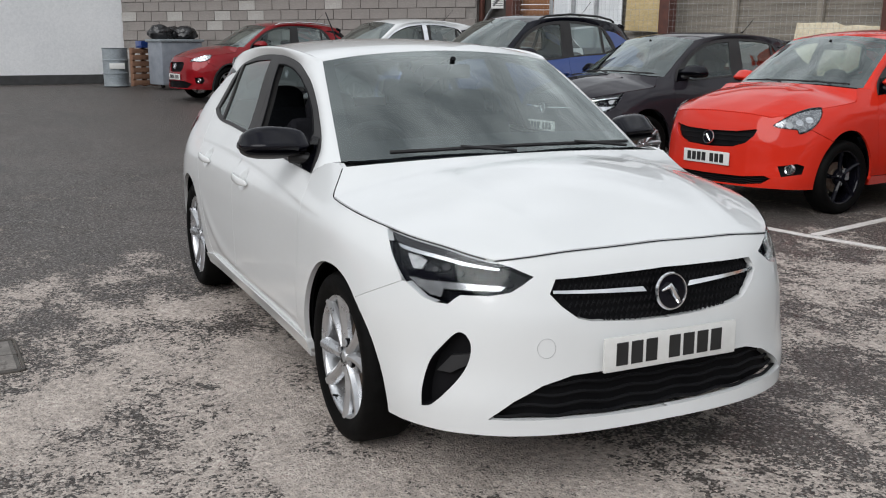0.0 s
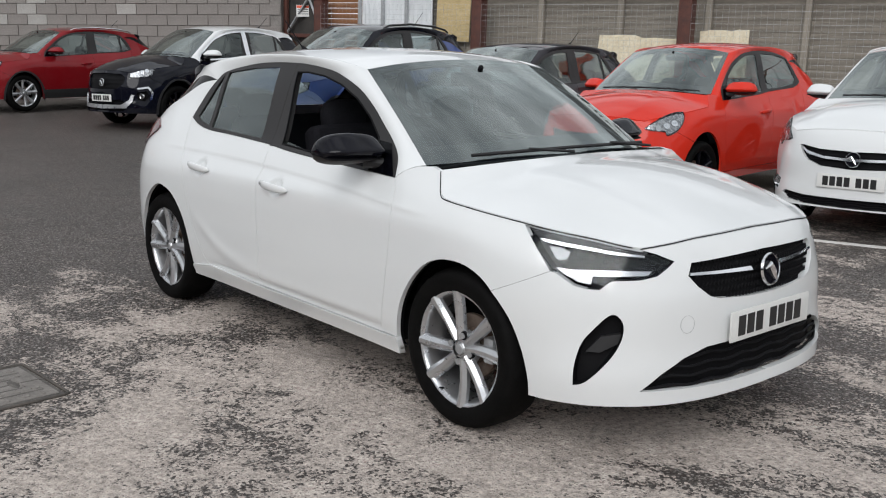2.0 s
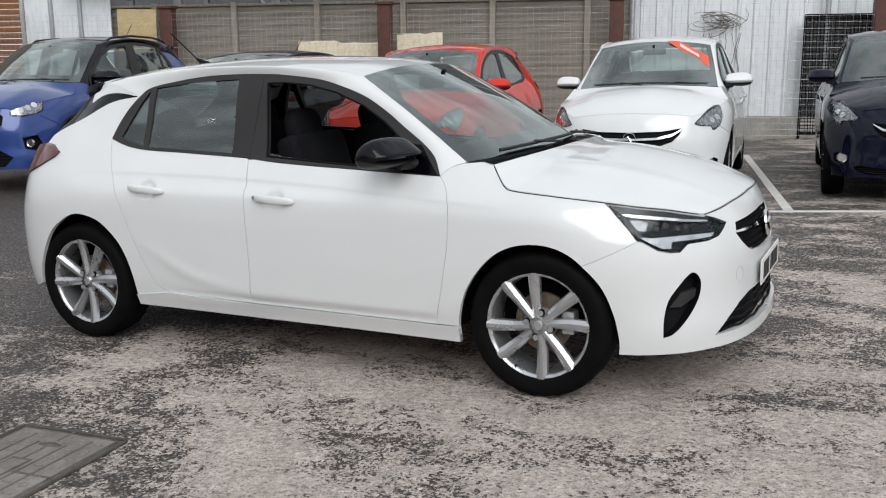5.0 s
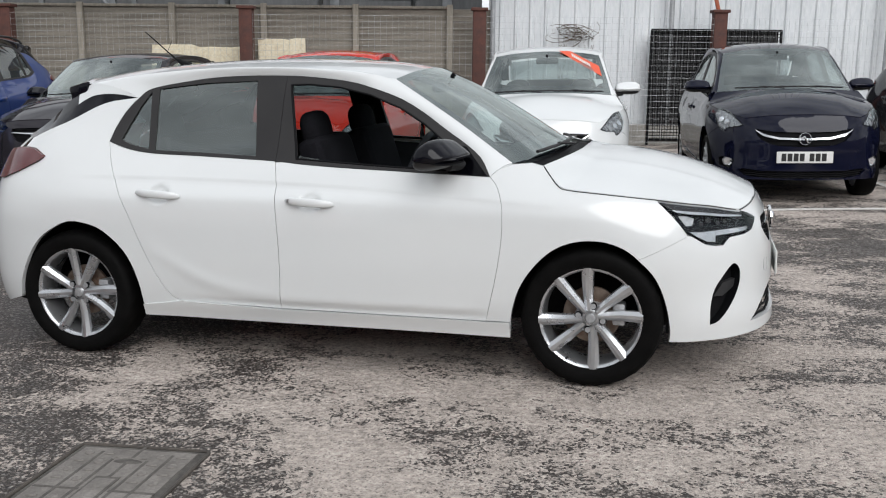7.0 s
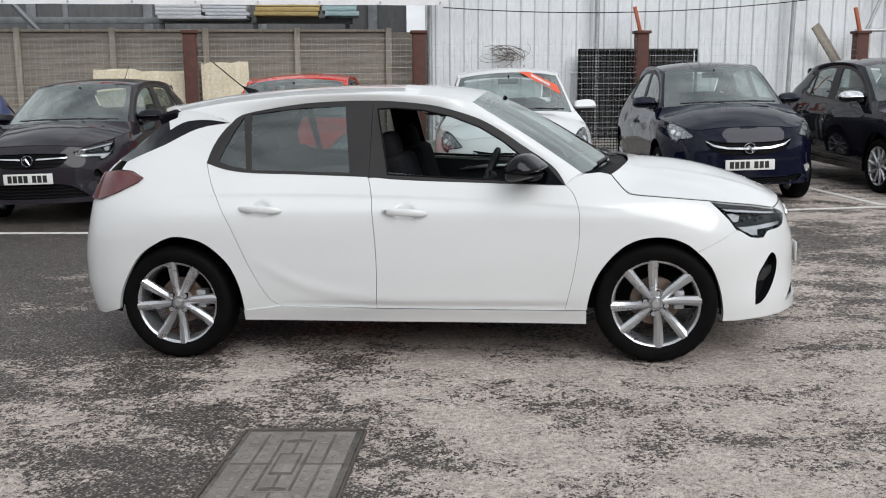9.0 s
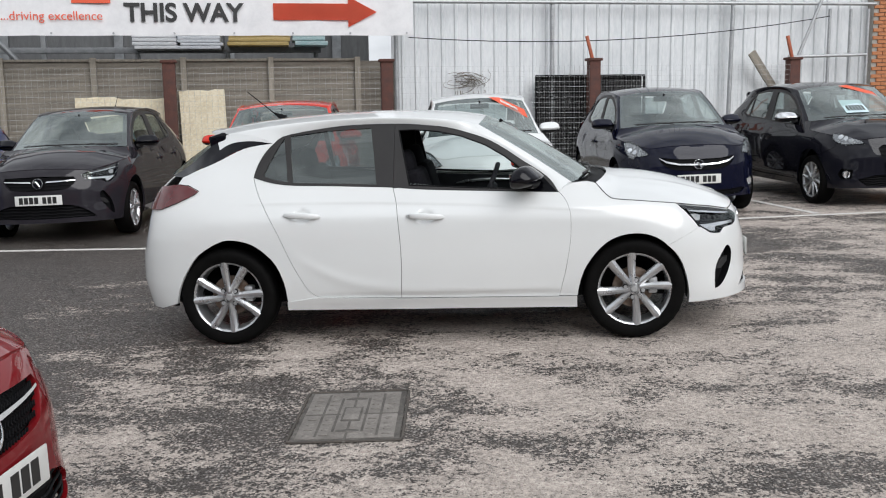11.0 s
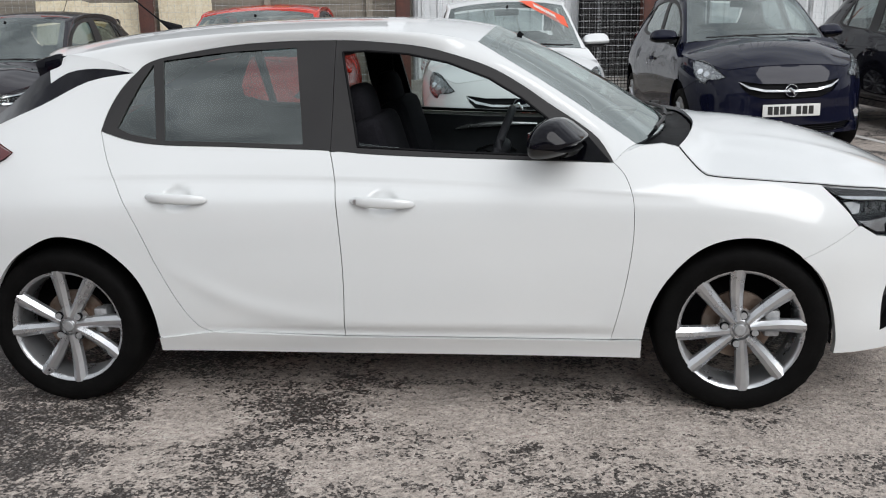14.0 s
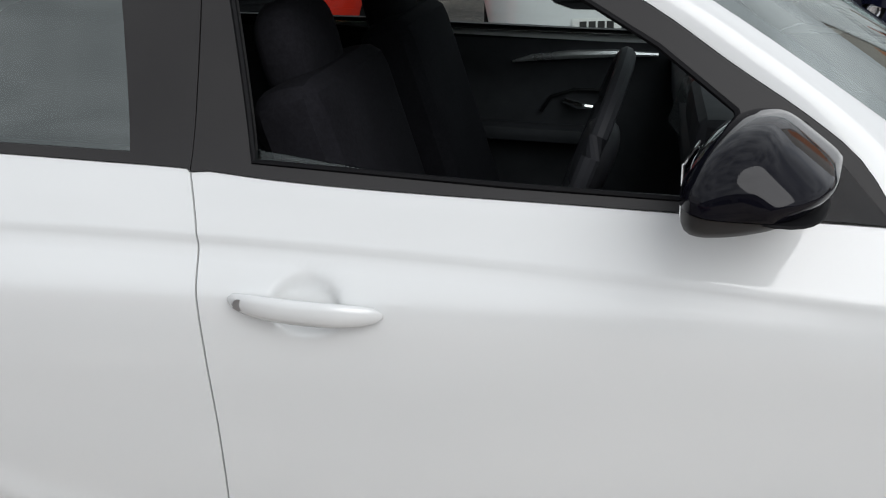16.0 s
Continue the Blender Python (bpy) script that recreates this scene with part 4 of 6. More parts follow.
    for i in range(5):
        z0 = min(zz) + (max(zz) - min(zz)) * (i + .5) / 5
        xs = [p for p in np.linspace(-gw, gw, 70) if inside(lower, np.array([[abs(p), z0]]))[0]]
        if len(xs) > 3:
            bm = bmesh.new()
            tube(bm, [tuple(np.array(Vector((v.x, -v.y if p > 0 else v.y, v.z))) * k) for v, p in ((on(abs(p), z0 + .004 * math.sin(p * 34), -.02), p) for p in xs)], .0060, 5)
            part("grille_slat", bm, DARK, lg)
    car.panel("fog_pocket", fog, DARK, out=-.05, lip=0, gap=0, plain=True)
    v, f, s = car.right(shrink(fog, .001), out=-.0005, lip=.052, gap=0, plain=True)
    car.add("fog_surround", (v, [q for q in f if len(q) == 4], ()), DARK, both=True)
    if face == "slim":
        v, f, s = car.right([(.70, .47), (.80, .455), (.86, .40), (.80, .40), (.70, .445)], out=-.028, lip=.02, gap=0, plain=True)
        car.add("fog_fin", (v, f, s), TRIM, both=True)
        for yy in (1, -1):
            bar = [(.085, .650), (.27, .658), (.426, .664), (.424, .673), (.27, .669), (.098, .666)]
            v, f, s = car.right(bar, out=-.002, lip=.02, gap=0, plain=True)
            car.add("chrome_bar", (v if yy > 0 else mirrored(v), f if yy > 0 else [q[::-1] for q in f], s), CHROME, "bright chrome grille bar")
    else:
        bm = bmesh.new()
        lathe(bm, [(.001, -.02), (.035, -.02), (.045, -.03), (.048, -.02), (.045, 0)], 20)
        bmesh.ops.rotate(bm, cent=(0, 0, 0), matrix=Matrix.Rotation(radians(90), 3, "Z"), verts=bm.verts[:])
        fl = part("fog_lamp", bm, LAMP_SILVER, root)
        c = np.mean(np.array(fog), 0)
        q = on(c[0], c[1], -.03)
        fl.location = q * Vector(k)
        f2 = new("fog_lamp", fl.data)
        f2.parent = root
        f2.location = Vector((q.x, -q.y, q.z)) * Vector(k)
        if front_bar:
            bar = [(0, .572), (.25, .580), (.40, .606), (.485, .650), (.50, .664), (.40, .626), (.25, .598), (0, .590)]
            car.across("chrome_bar", bar, CHROME, "bright chrome grille bar", gap=0, lip=.02, out=.004, plain=True)
    front_lamp(car, lamp, "slim" if face == "slim" else "round")
    badge(car, root, 2.050, .645 if face == "slim" else .585 if face == "swept" else .63, .058)
    if face == "swept":
        plate_z = .425
    q = on(0, plate_z, 0)
    number_plate(car, pose((q.x + .010) * k[0], 0, plate_z * k[2], 0, 0, 90), letters)
    if face == "slim" and step < .025:
        bm = bmesh.new()
        ring = line3([tuple(on(.452 + .031 * math.cos(a), .500 + .031 * math.sin(a), .0006)) for a in np.linspace(0, math.tau, 25)], 40)
        tube(bm, ring.tolist(), .0007, 5)
        part("towing_cap", bm, STEEL, root, "round towing eye cap outline")

    # bonnet, screen, roof
    N = 40 if step < .025 else 22
    sideB = np.array(curve(SHUT)[:-1] + curve([(1.156, .824)] + LAMP_TOP[1:]))
    sb = line3([tuple(v) for v in sideB], N)
    R = body(sb[:, 0], sb[:, 1] + .0055, 0.001, True)
    F = line3([(.641, .757), (.377, .780), (.221, .785), (.046, .789), (0, .789)], N // 2 + 1)
    Fr = body(F[:, 0], F[:, 1] + .0065, 0.001, True)
    front = np.vstack([Fr, mirrored(Fr[::-1])[1:]])
    M = len(front)
    rc = R[0]
    rear = line3([tuple(rc), (1.105, -.55, .978), (1.155, -.28, .992), (1.165, 0, .996), (1.155, .28, .992), (1.105, .55, .978), (rc[0], -rc[1], rc[2])], M)
    wave = lambda u, v: .010 * np.exp(-((np.abs(u - .5) - .27 - .05 * v) / .035) ** 2) * np.sin(np.pi * np.clip(v, 0, 1)) ** .7
    bon = coons(rear, front, R, mirrored(R), .052, 2, wave, 4)
    v, f = grid_mesh(bon, True)
    rim1 = [i for i in range(M)] + [i * M + M - 1 for i in range(1, N)] + [(N - 1) * M + i for i in range(M - 2, -1, -1)] + [i * M for i in range(N - 2, 0, -1)]
    dn = np.array(v)[rim1] + np.array([0, 0, -.014])
    base = len(v)
    lipf = [(rim1[i], rim1[(i + 1) % len(rim1)], base + (i + 1) % len(rim1), base + i) for i in range(len(rim1))]
    car.add("bonnet", (np.vstack([v, dn]), f + lipf, [(rim1[i], rim1[(i + 1) % len(rim1)]) for i in range(len(rim1))]), P)
    if step < .025:                                            # dark tubes along the bonnet's edge, put in for the shade of its gap
        for pts, drop in ((F, .0015), (np.array([p for p in sideB if p[0] > .66]), .0005)):
            c = body(pts[:, 0], pts[:, 1] + drop, .0016, True)
            if drop > .001:
                c = np.vstack([c, mirrored(c[::-1])[1:]])
            for q in ((c,) if drop > .001 else (c, mirrored(c))):
                bm = bmesh.new()
                tube(bm, q.tolist(), .0019, 6)
                part("bonnet_gap_shade", bm, DARK, root, "dark strip put in for the shade round the bonnet")
    wb = line3([(.905, -.690, .966), (1.00, -.48, .979), (1.055, -.22, .988), (1.065, 0, .990), (1.055, .22, .988), (1.00, .48, .979), (.905, .690, .966)], 25)
    wt = line3([(.335, -.565, 1.337), (.362, -.35, 1.367), (.372, 0, 1.383), (.362, .35, 1.367), (.335, .565, 1.337)], 25)
    ws = line3([(.905, -.690, .966), (.63, -.632, 1.155), (.335, -.565, 1.337)], 20)
    scr = coons(wb, wt, ws, mirrored(ws), .014)
    car.grid("windscreen", scr, SCREEN_GLASS, "clear windscreen")
    sub = lambda g, a, b, c, d: g[a:b, c:d]
    low = scr + np.array([0, 0, -.004])
    for nm, gd in (("screen_band", sub(low, 0, 4, 0, 25)), ("screen_band", sub(low, 18, 20, 0, 25)), ("screen_band", sub(low, 0, 20, 0, 2)), ("screen_band", sub(low, 0, 20, 23, 25))):
        car.grid(nm, gd, GLOSS_BLACK, "black printed glass edge")
    cow = np.array([(1 - t) * (wb + np.array([.0, 0, -.016])) + t * (line3([tuple(p) for p in rear], 25) + np.array([-.01, 0, -.02])) for t in np.linspace(0, 1, 4)])
    cow[1:3, :, 2] -= .012
    car.grid("scuttle", cow, DARK, "black plastic scuttle under the screen", True)
    ue = [(.335, -.565, 1.337), (.15, -.577, 1.369), (-.2, -.587, 1.389), (-.6, -.585, 1.390), (-1.0, -.570, 1.368), (-1.28, -.548, 1.330)]
    U = line3(ue, 40)
    rr = line3([(-1.28, -.548, 1.330), (-1.40, -.30, 1.352), (-1.44, 0, 1.357), (-1.40, .30, 1.352), (-1.28, .548, 1.330)], 25)
    roof = coons(wt, rr, U, mirrored(U), .012)
    car.grid("roof", roof, roof_mat)
    car.grid("roof_lining", roof * np.array([.99, .97, 1]) + np.array([0, 0, -.03]), LINING, flip=True)
    dl = np.array(dlo_up)
    lowA = line3([tuple(p) for p in dl if p[0] <= 2.462], 24)
    lowB = line3([tuple(p) for p in dl if 2.46 <= p[0] <= 3.66], 36)
    LA, LB = body(lowA[:, 0], lowA[:, 1], .001, True), body(lowB[:, 0], lowB[:, 1], .001, True)
    WA = line3([tuple(p) for p in ws], 24)
    UB = line3(ue, 36)
    lowc, upc = np.vstack([LA, LB[1:]]), np.vstack([WA, UB[1:]])
    strip = np.array([[a * (1 - t) + b * t + np.array([0, -.55, .83]) * .026 * 4 * t * (1 - t) * (.55 if i < 24 else 1) for t in np.linspace(0, 1, 7)] for i, (a, b) in enumerate(zip(lowc, upc))])
    wt_edge = line3([(1.873, .915), (1.84, .945), (1.78, .966), (1.70, .972), (1.652, .964)], 7)
    foot = body(wt_edge[:, 0], wt_edge[:, 1], 0, True)
    base = np.array([strip[0] * (1 - t) + foot * t for t in np.linspace(0, 1, 5)]) + np.array([0, 0, -.001])
    car.add("pillar_foot", (*grid_mesh(base), ()), P, both=True)
    v, f = grid_mesh(strip)
    car.add("cant_rail", (v, f, ()), roof_mat, both=True)
    # black strip by the rear screen, spoiler, tail
    qt = line3(QUARTER_TOP, 18)
    QT = body(qt[:, 0], qt[:, 1], 0, True)
    e2 = line3([tuple(LB[-1]), tuple(strip[-1][2]), tuple(strip[-1][4]), tuple(strip[-1][6]), (-1.38, -.552, 1.268), (-1.54, -.565, 1.140), (-1.66, -.565, 1.070)], 18)
    cheek = np.array([[a * (1 - t) + b * t for t in np.linspace(0, 1, 7)] for a, b in zip(QT, e2)])
    car.add("rear_pillar_trim", (*grid_mesh(cheek[:, :4]), ()), GLOSS_BLACK, "gloss black rear pillar strip", both=True)
    car.add("rear_pillar_trim", (*grid_mesh(cheek[9:, 3:]), ()), GLOSS_BLACK, "gloss black rear pillar strip", both=True)
    car.add("roof_cheek", (*grid_mesh(cheek[:10, 3:]), ()), roof_mat, both=True)
    rt = line3([(-1.34, -.53, 1.278), (-1.46, 0, 1.315), (-1.34, .53, 1.278)], 15)
    rb = line3([(-1.65, -.55, 1.07), (-1.84, 0, 1.06), (-1.65, .55, 1.07)], 15)
    sl = line3([tuple(rt[0]), tuple(rb[0])], 8)
    car.grid("rear_screen", coons(rt, rb, sl, mirrored(sl), .01), DARK_GLASS)
    car.grid("rear_spoiler", np.array([rr * (1 - t) + (rr + np.array([-.10 + .03, 0, -.012])) * t + np.array([0, 0, .006 * math.sin(math.pi * t)]) for t in np.linspace(0, 1, 5)]), roof_mat)
    for sgn in (-1, 1):
        bm = bmesh.new()
        add_box(bm, (.12, .040, .080), pose(-1.350, sgn * .540, 1.290, 0, -14, sgn * 8), .016)
        for v in bm.verts:
            v.co = Vector(np.array(v.co) * k)
        part("spoiler_fin", bm, GLOSS_BLACK, root)
    car.across("tailgate", [(4.62, .872), (4.62, 1.04), (4.62, 1.072), (S_END, 1.075), (S_END, .868)], P, gap=0)
    car.panel("tail_lamp", TAIL_LAMP, RED_LENS, out=.012, lip=.04, label="dark red tail lamp", plain=True)

    # windows
    split = [(2.892, .966), (2.886, 1.16), (2.880, 1.359)]
    front_sur = [p for p in dlo_low if p[0] < 2.892] + [p for p in dlo_up if p[0] < 2.880][1:] + split[::-1]
    rear_sur = [p for p in dlo_low if p[0] > 2.892] + split + [p for p in dlo_up if p[0] > 2.880]
    if doors == 5:
        car.panel("front_window_frame", front_sur, PILLAR, holes=[FRONT_GLASS], out=.003, gap=.0012, lip=.03, plain=True)
        car.panel("rear_window_frame", rear_sur, PILLAR, holes=[REAR_GLASS, QUARTER_GLASS], out=.003, gap=.0012, lip=.03, plain=True)
        car.panel("rear_window", REAR_GLASS, DARK_GLASS if privacy else SIDE_GLASS, out=-.004, lip=0, gap=-.004, plain=True)
        car.panel("quarter_window", QUARTER_GLASS, DARK_GLASS if privacy else SIDE_GLASS, out=-.004, lip=0, gap=-.004, plain=True)
    else:
        QG = [(3.60, 1.285), (3.30, 1.325), (2.98, 1.334), (2.93, .998), (3.3, 1.01), (3.60, 1.04), (3.70, 1.09)]
        car.panel("front_window_frame", front_sur, PILLAR, holes=[FRONT_GLASS], out=.003, gap=.0012, lip=.03, plain=True)
        car.panel("rear_window_frame", rear_sur, PILLAR, holes=[QG], out=.003, gap=.0012, lip=.03, plain=True)
        car.panel("rear_window", QG, DARK_GLASS, out=-.004, lip=0, gap=-.004, plain=True)
    v, f, s = car.right(FRONT_GLASS, out=-.004, lip=0, gap=-.004, plain=True)
    if not open_window:
        car.add("front_window", (v, f, s), SIDE_GLASS)
    car.add("front_window", (mirrored(v), [q[::-1] for q in f], s), SIDE_GLASS)
    if open_window:
        car.add("front_window", car.right([(2.80, .978), (2.80, .995), (2.55, .962), (2.45, .954)], out=-.010, lip=.004, gap=0, plain=True), SIDE_GLASS, "lowered door glass")
        ringp = [tuple(on(a, b, .001)) for a, b in resample(shrink(FRONT_GLASS, .004), .03)]
        bm = bmesh.new()
        tube(bm, ringp + ringp[:1], .005, 6)
        part("window_seal", bm, DARK, root)
    for sgn in (-1, 1):
        bm = bmesh.new()
        tri = [on(1.885, .918, .006), on(2.06, .928, .006), on(2.075, 1.048, .006), on(1.995, 1.04, .006)]
        vs = [bm.verts.new((p.x, p.y if sgn < 0 else -p.y, p.z)) for p in tri]
        fc = bm.faces.new(vs)
        bmesh.ops.solidify(bm, geom=[fc], thickness=.012)
        bmesh.ops.recalc_face_normals(bm, faces=bm.faces[:])
        for v in bm.verts:
            v.co = Vector(np.array(v.co) * k)
        part("mirror_sail", bm, GLOSS_BLACK, root)
    mirror_unit(car, mirror_mat)
    if handles:
        door_handles(car, P, [((3.455, .812), False), ((2.69, .789), True)] if doors == 5 else [((2.69, .789), True)])

    # wipers, aerial
    for y0, y1 in ((-.52, .08), (.02, .60)):
        bm = bmesh.new()
        pts = [(1.055 - .25 * abs(y) ** 1.7 + .015, y, 1.004 - .035 * abs(y) ** 1.5 + .012) for y in np.linspace(y0, y1, 12)]
        tube(bm, [tuple(np.array(p) * k) for p in pts], .008, 6)
        a = np.array(pts[5])
        tube(bm, [tuple(np.array(p) * k) for p in (a + np.array([0, 0, .008]), a + np.array([.03, .10, .0]), a + np.array([.055, .22, -.012]))], .007, 6)
        part("wiper", bm, TRIM, root)
    if aerial:
        bm = bmesh.new()
        tube(bm, [tuple(np.array(p) * k) for p in ((-1.03, 0, 1.405), (-1.07, 0, 1.425), (-1.115, 0, 1.452), (-1.29, 0, 1.60))], [.026, .017, .004, .003], 8)
        part("aerial", bm, DARK, root, "slim black roof aerial")
    if rails:
        for sgn in (-1, 1):
            bm = bmesh.new()
            tube(bm, [tuple(np.array((x, sgn * y, z)) * k) for x, y, z in ((.12, .545, 1.372), (.02, .55, 1.408), (-.4, .555, 1.432), (-.9, .54, 1.418), (-1.15, .53, 1.385), (-1.22, .525, 1.355))], .014, 8)
            part("roof_rail", bm, CHROME if rails == "chrome" else TRIM, root)
    if chrome:
        car.across("skid_plate", [(0, .33), (.46, .335), (.60, .40), (.64, .47), (.69, .47), (.66, .38), (.55, .29), (0, .275)], ALLOY, "silver lower bumper frame", gap=0, lip=.02, out=.014, plain=True)
        car.panel("lamp_frame", [(.74, .56), (.93, .58), (1.0, .50), (.97, .40), (.94, .40), (.965, .50), (.915, .555), (.75, .54)], CHROME, out=.012, lip=.01, gap=0, plain=True)
        car.panel("window_strip", [(p[0], p[1] + .006) for p in dlo_low] + [(p[0], p[1] + .026) for p in dlo_low[::-1]], CHROME, out=.008, lip=.008, gap=0, plain=True, label="chrome window strip")
        car.panel("roof_strip", [p for p in dlo_up if p[0] < 3.7] + [(p[0] + .004, p[1] - .022) for p in dlo_up[::-1] if p[0] < 3.7], CHROME, out=.008, lip=.008, gap=0, plain=True, label="chrome window strip")
        car.panel("pillar_strip", [(2.86, .98), (2.95, .985), (2.95, 1.34), (2.86, 1.34)], CHROME, out=.009, lip=.008, gap=0, plain=True)
        car.panel("sill_strip", [(2.0, .40), (3.3, .42), (3.3, .435), (2.0, .415)], CHROME, out=.014, lip=.01, gap=0, plain=True)
    if cladding:
        for arch, off in ((arch_f, 0), (arch_r, 0)):
            a = np.array(arch)
            c = a.mean(0)
            outer = [tuple(c + (p - c) * 1.13) for p in a]
            car.panel("arch_cladding", [tuple(p) for p in a] + outer[::-1], TRIM, out=.008, lip=.01, gap=0, plain=True)
        car.panel("sill_cladding", [(3.55, .225), (1.80, .21), (1.80, .36), (2.8, .37), (3.5, .38)], TRIM, out=.010, lip=.01, gap=0, plain=True)

    # cabin
    if seats:
        seat(car, .10, -.37)
        seat(car, .08, .37)
        seat(car, -.72, 0, rear=True)
        dash = np.array([[(x, y * .74, z - .03 * y * y) for y in np.linspace(-1, 1, 15)] for x, z in ((1.04, .955), (.90, .965), (.74, .945), (.60, .93), (.555, .90), (.56, .80), (.62, .65))])
        car.grid("dashboard", dash, CABIN, flip=False)
        sw = new("steering_wheel")
        sw.parent = root
        sw.matrix_local = Matrix.Translation(Vector((.385, -.37, .905)) * Vector(k)) @ Matrix.Rotation(radians(21), 4, "Y")
        bm = bmesh.new()
        tube(bm, [(0, .18 * math.cos(a), .175 * math.sin(a)) for a in np.linspace(0, math.tau, 33)], .016, 10)
        part("rim", bm, CABIN, sw)
        part("hub", blob((.07, .17, .13), (3, 3)), CABIN, sw).location = (.015, 0, -.01)
        for yy, zz in ((.17, 0), (-.17, 0), (0, -.165)):
            bm = bmesh.new()
            rod(bm, (.01, yy * .4, zz * .4), (0, yy, zz), .014, 8)
            part("spoke", bm, CABIN, sw)
        if step < .025:
            door_in = lambda x, z, off=.004: (x, -on(2.694 - x, z, -.075 - off).y, z)
            bm = bmesh.new()
            tube(bm, [door_in(x, z, .006) for x, z in ((.10, .858), (.16, .870), (.28, .880), (.40, .883), (.52, .878))], [.003, .010, .013, .011, .006], 8)
            part("door_strip", bm, ALLOY, root, "silver trim strip on the inner door")
            bm = bmesh.new()
            tube(bm, [door_in(.25, .735, .010), door_in(.29, .722, .026), door_in(.34, .716, .022)], [.010, .012, .007], 8)
            part("door_release", bm, CHROME, root, "chrome inner door release")
            bm = bmesh.new()
            tube(bm, [door_in(x, z, .012) for x, z in ((.18, .700), (.21, .745), (.28, .768), (.37, .765), (.41, .735))], .006, 6)
            part("release_surround", bm, DARK, root)
            part("armrest", box_bm((.50, .09, .045), pose(.10, door_in(.10, .645)[1] - .035, .645, 0, 3, 0), .018), CABIN, root)
            # the screen's grey reflection is put into its base colour
            part("touchscreen", box_bm((.022, .24, .15), pose(.585, -.04, .915, 0, 18, 10), .008), surface("screen_face_reflection", (.07, .078, .08), (.10, .11, .112), 4, (.12, .2)), root, "dashboard touchscreen")
            part("instrument_hood", box_bm((.20, .36, .09), pose(.66, -.37, .95, 0, 6, 0), .03, 3), CABIN, root)
            bm = bmesh.new()
            tube(bm, [(-.145, .44, .872), (-.120, .44, .862), (-.115, .44, .842), (-.140, .44, .852), (-.145, .44, .872)], .0035, 6)
            part("belt_tongue", bm, CHROME, root)
            bm = bmesh.new()
            tube(bm, [(-.20, .575, 1.16), (-.165, .56, .90), (-.12, .57, .60)], .014, 6)
            part("seat_belt", bm, CLOTH, root)
        im = new("interior_mirror")
        im.parent = root
        im.location = Vector((.40, 0, 1.29)) * Vector(k)
        part("glass_back", box_bm((.03, .24, .065), None, .014), DARK, im)
        bm = bmesh.new()
        rod(bm, (.02, 0, .0), (.075, 0, .06), .012)
        part("stalk", bm, DARK, im)
    for x, r in ((1.269 * k[0], radius), (-1.269 * k[0], radius)):
        for sgn in (-1, 1):
            wheel(root, x, sgn, r, rim, spokes, "blade" if spokes == 8 else "plain", y=wheel_y * k[1], turn=57.0 if x > 0 else 2.0)
    return root, car


# ---- the yard ----
def level(x, y):
    """Height of the yard: flat round the car, rising a little towards the white building."""
    return 0.028 * max(0.0, -x - 3.0)


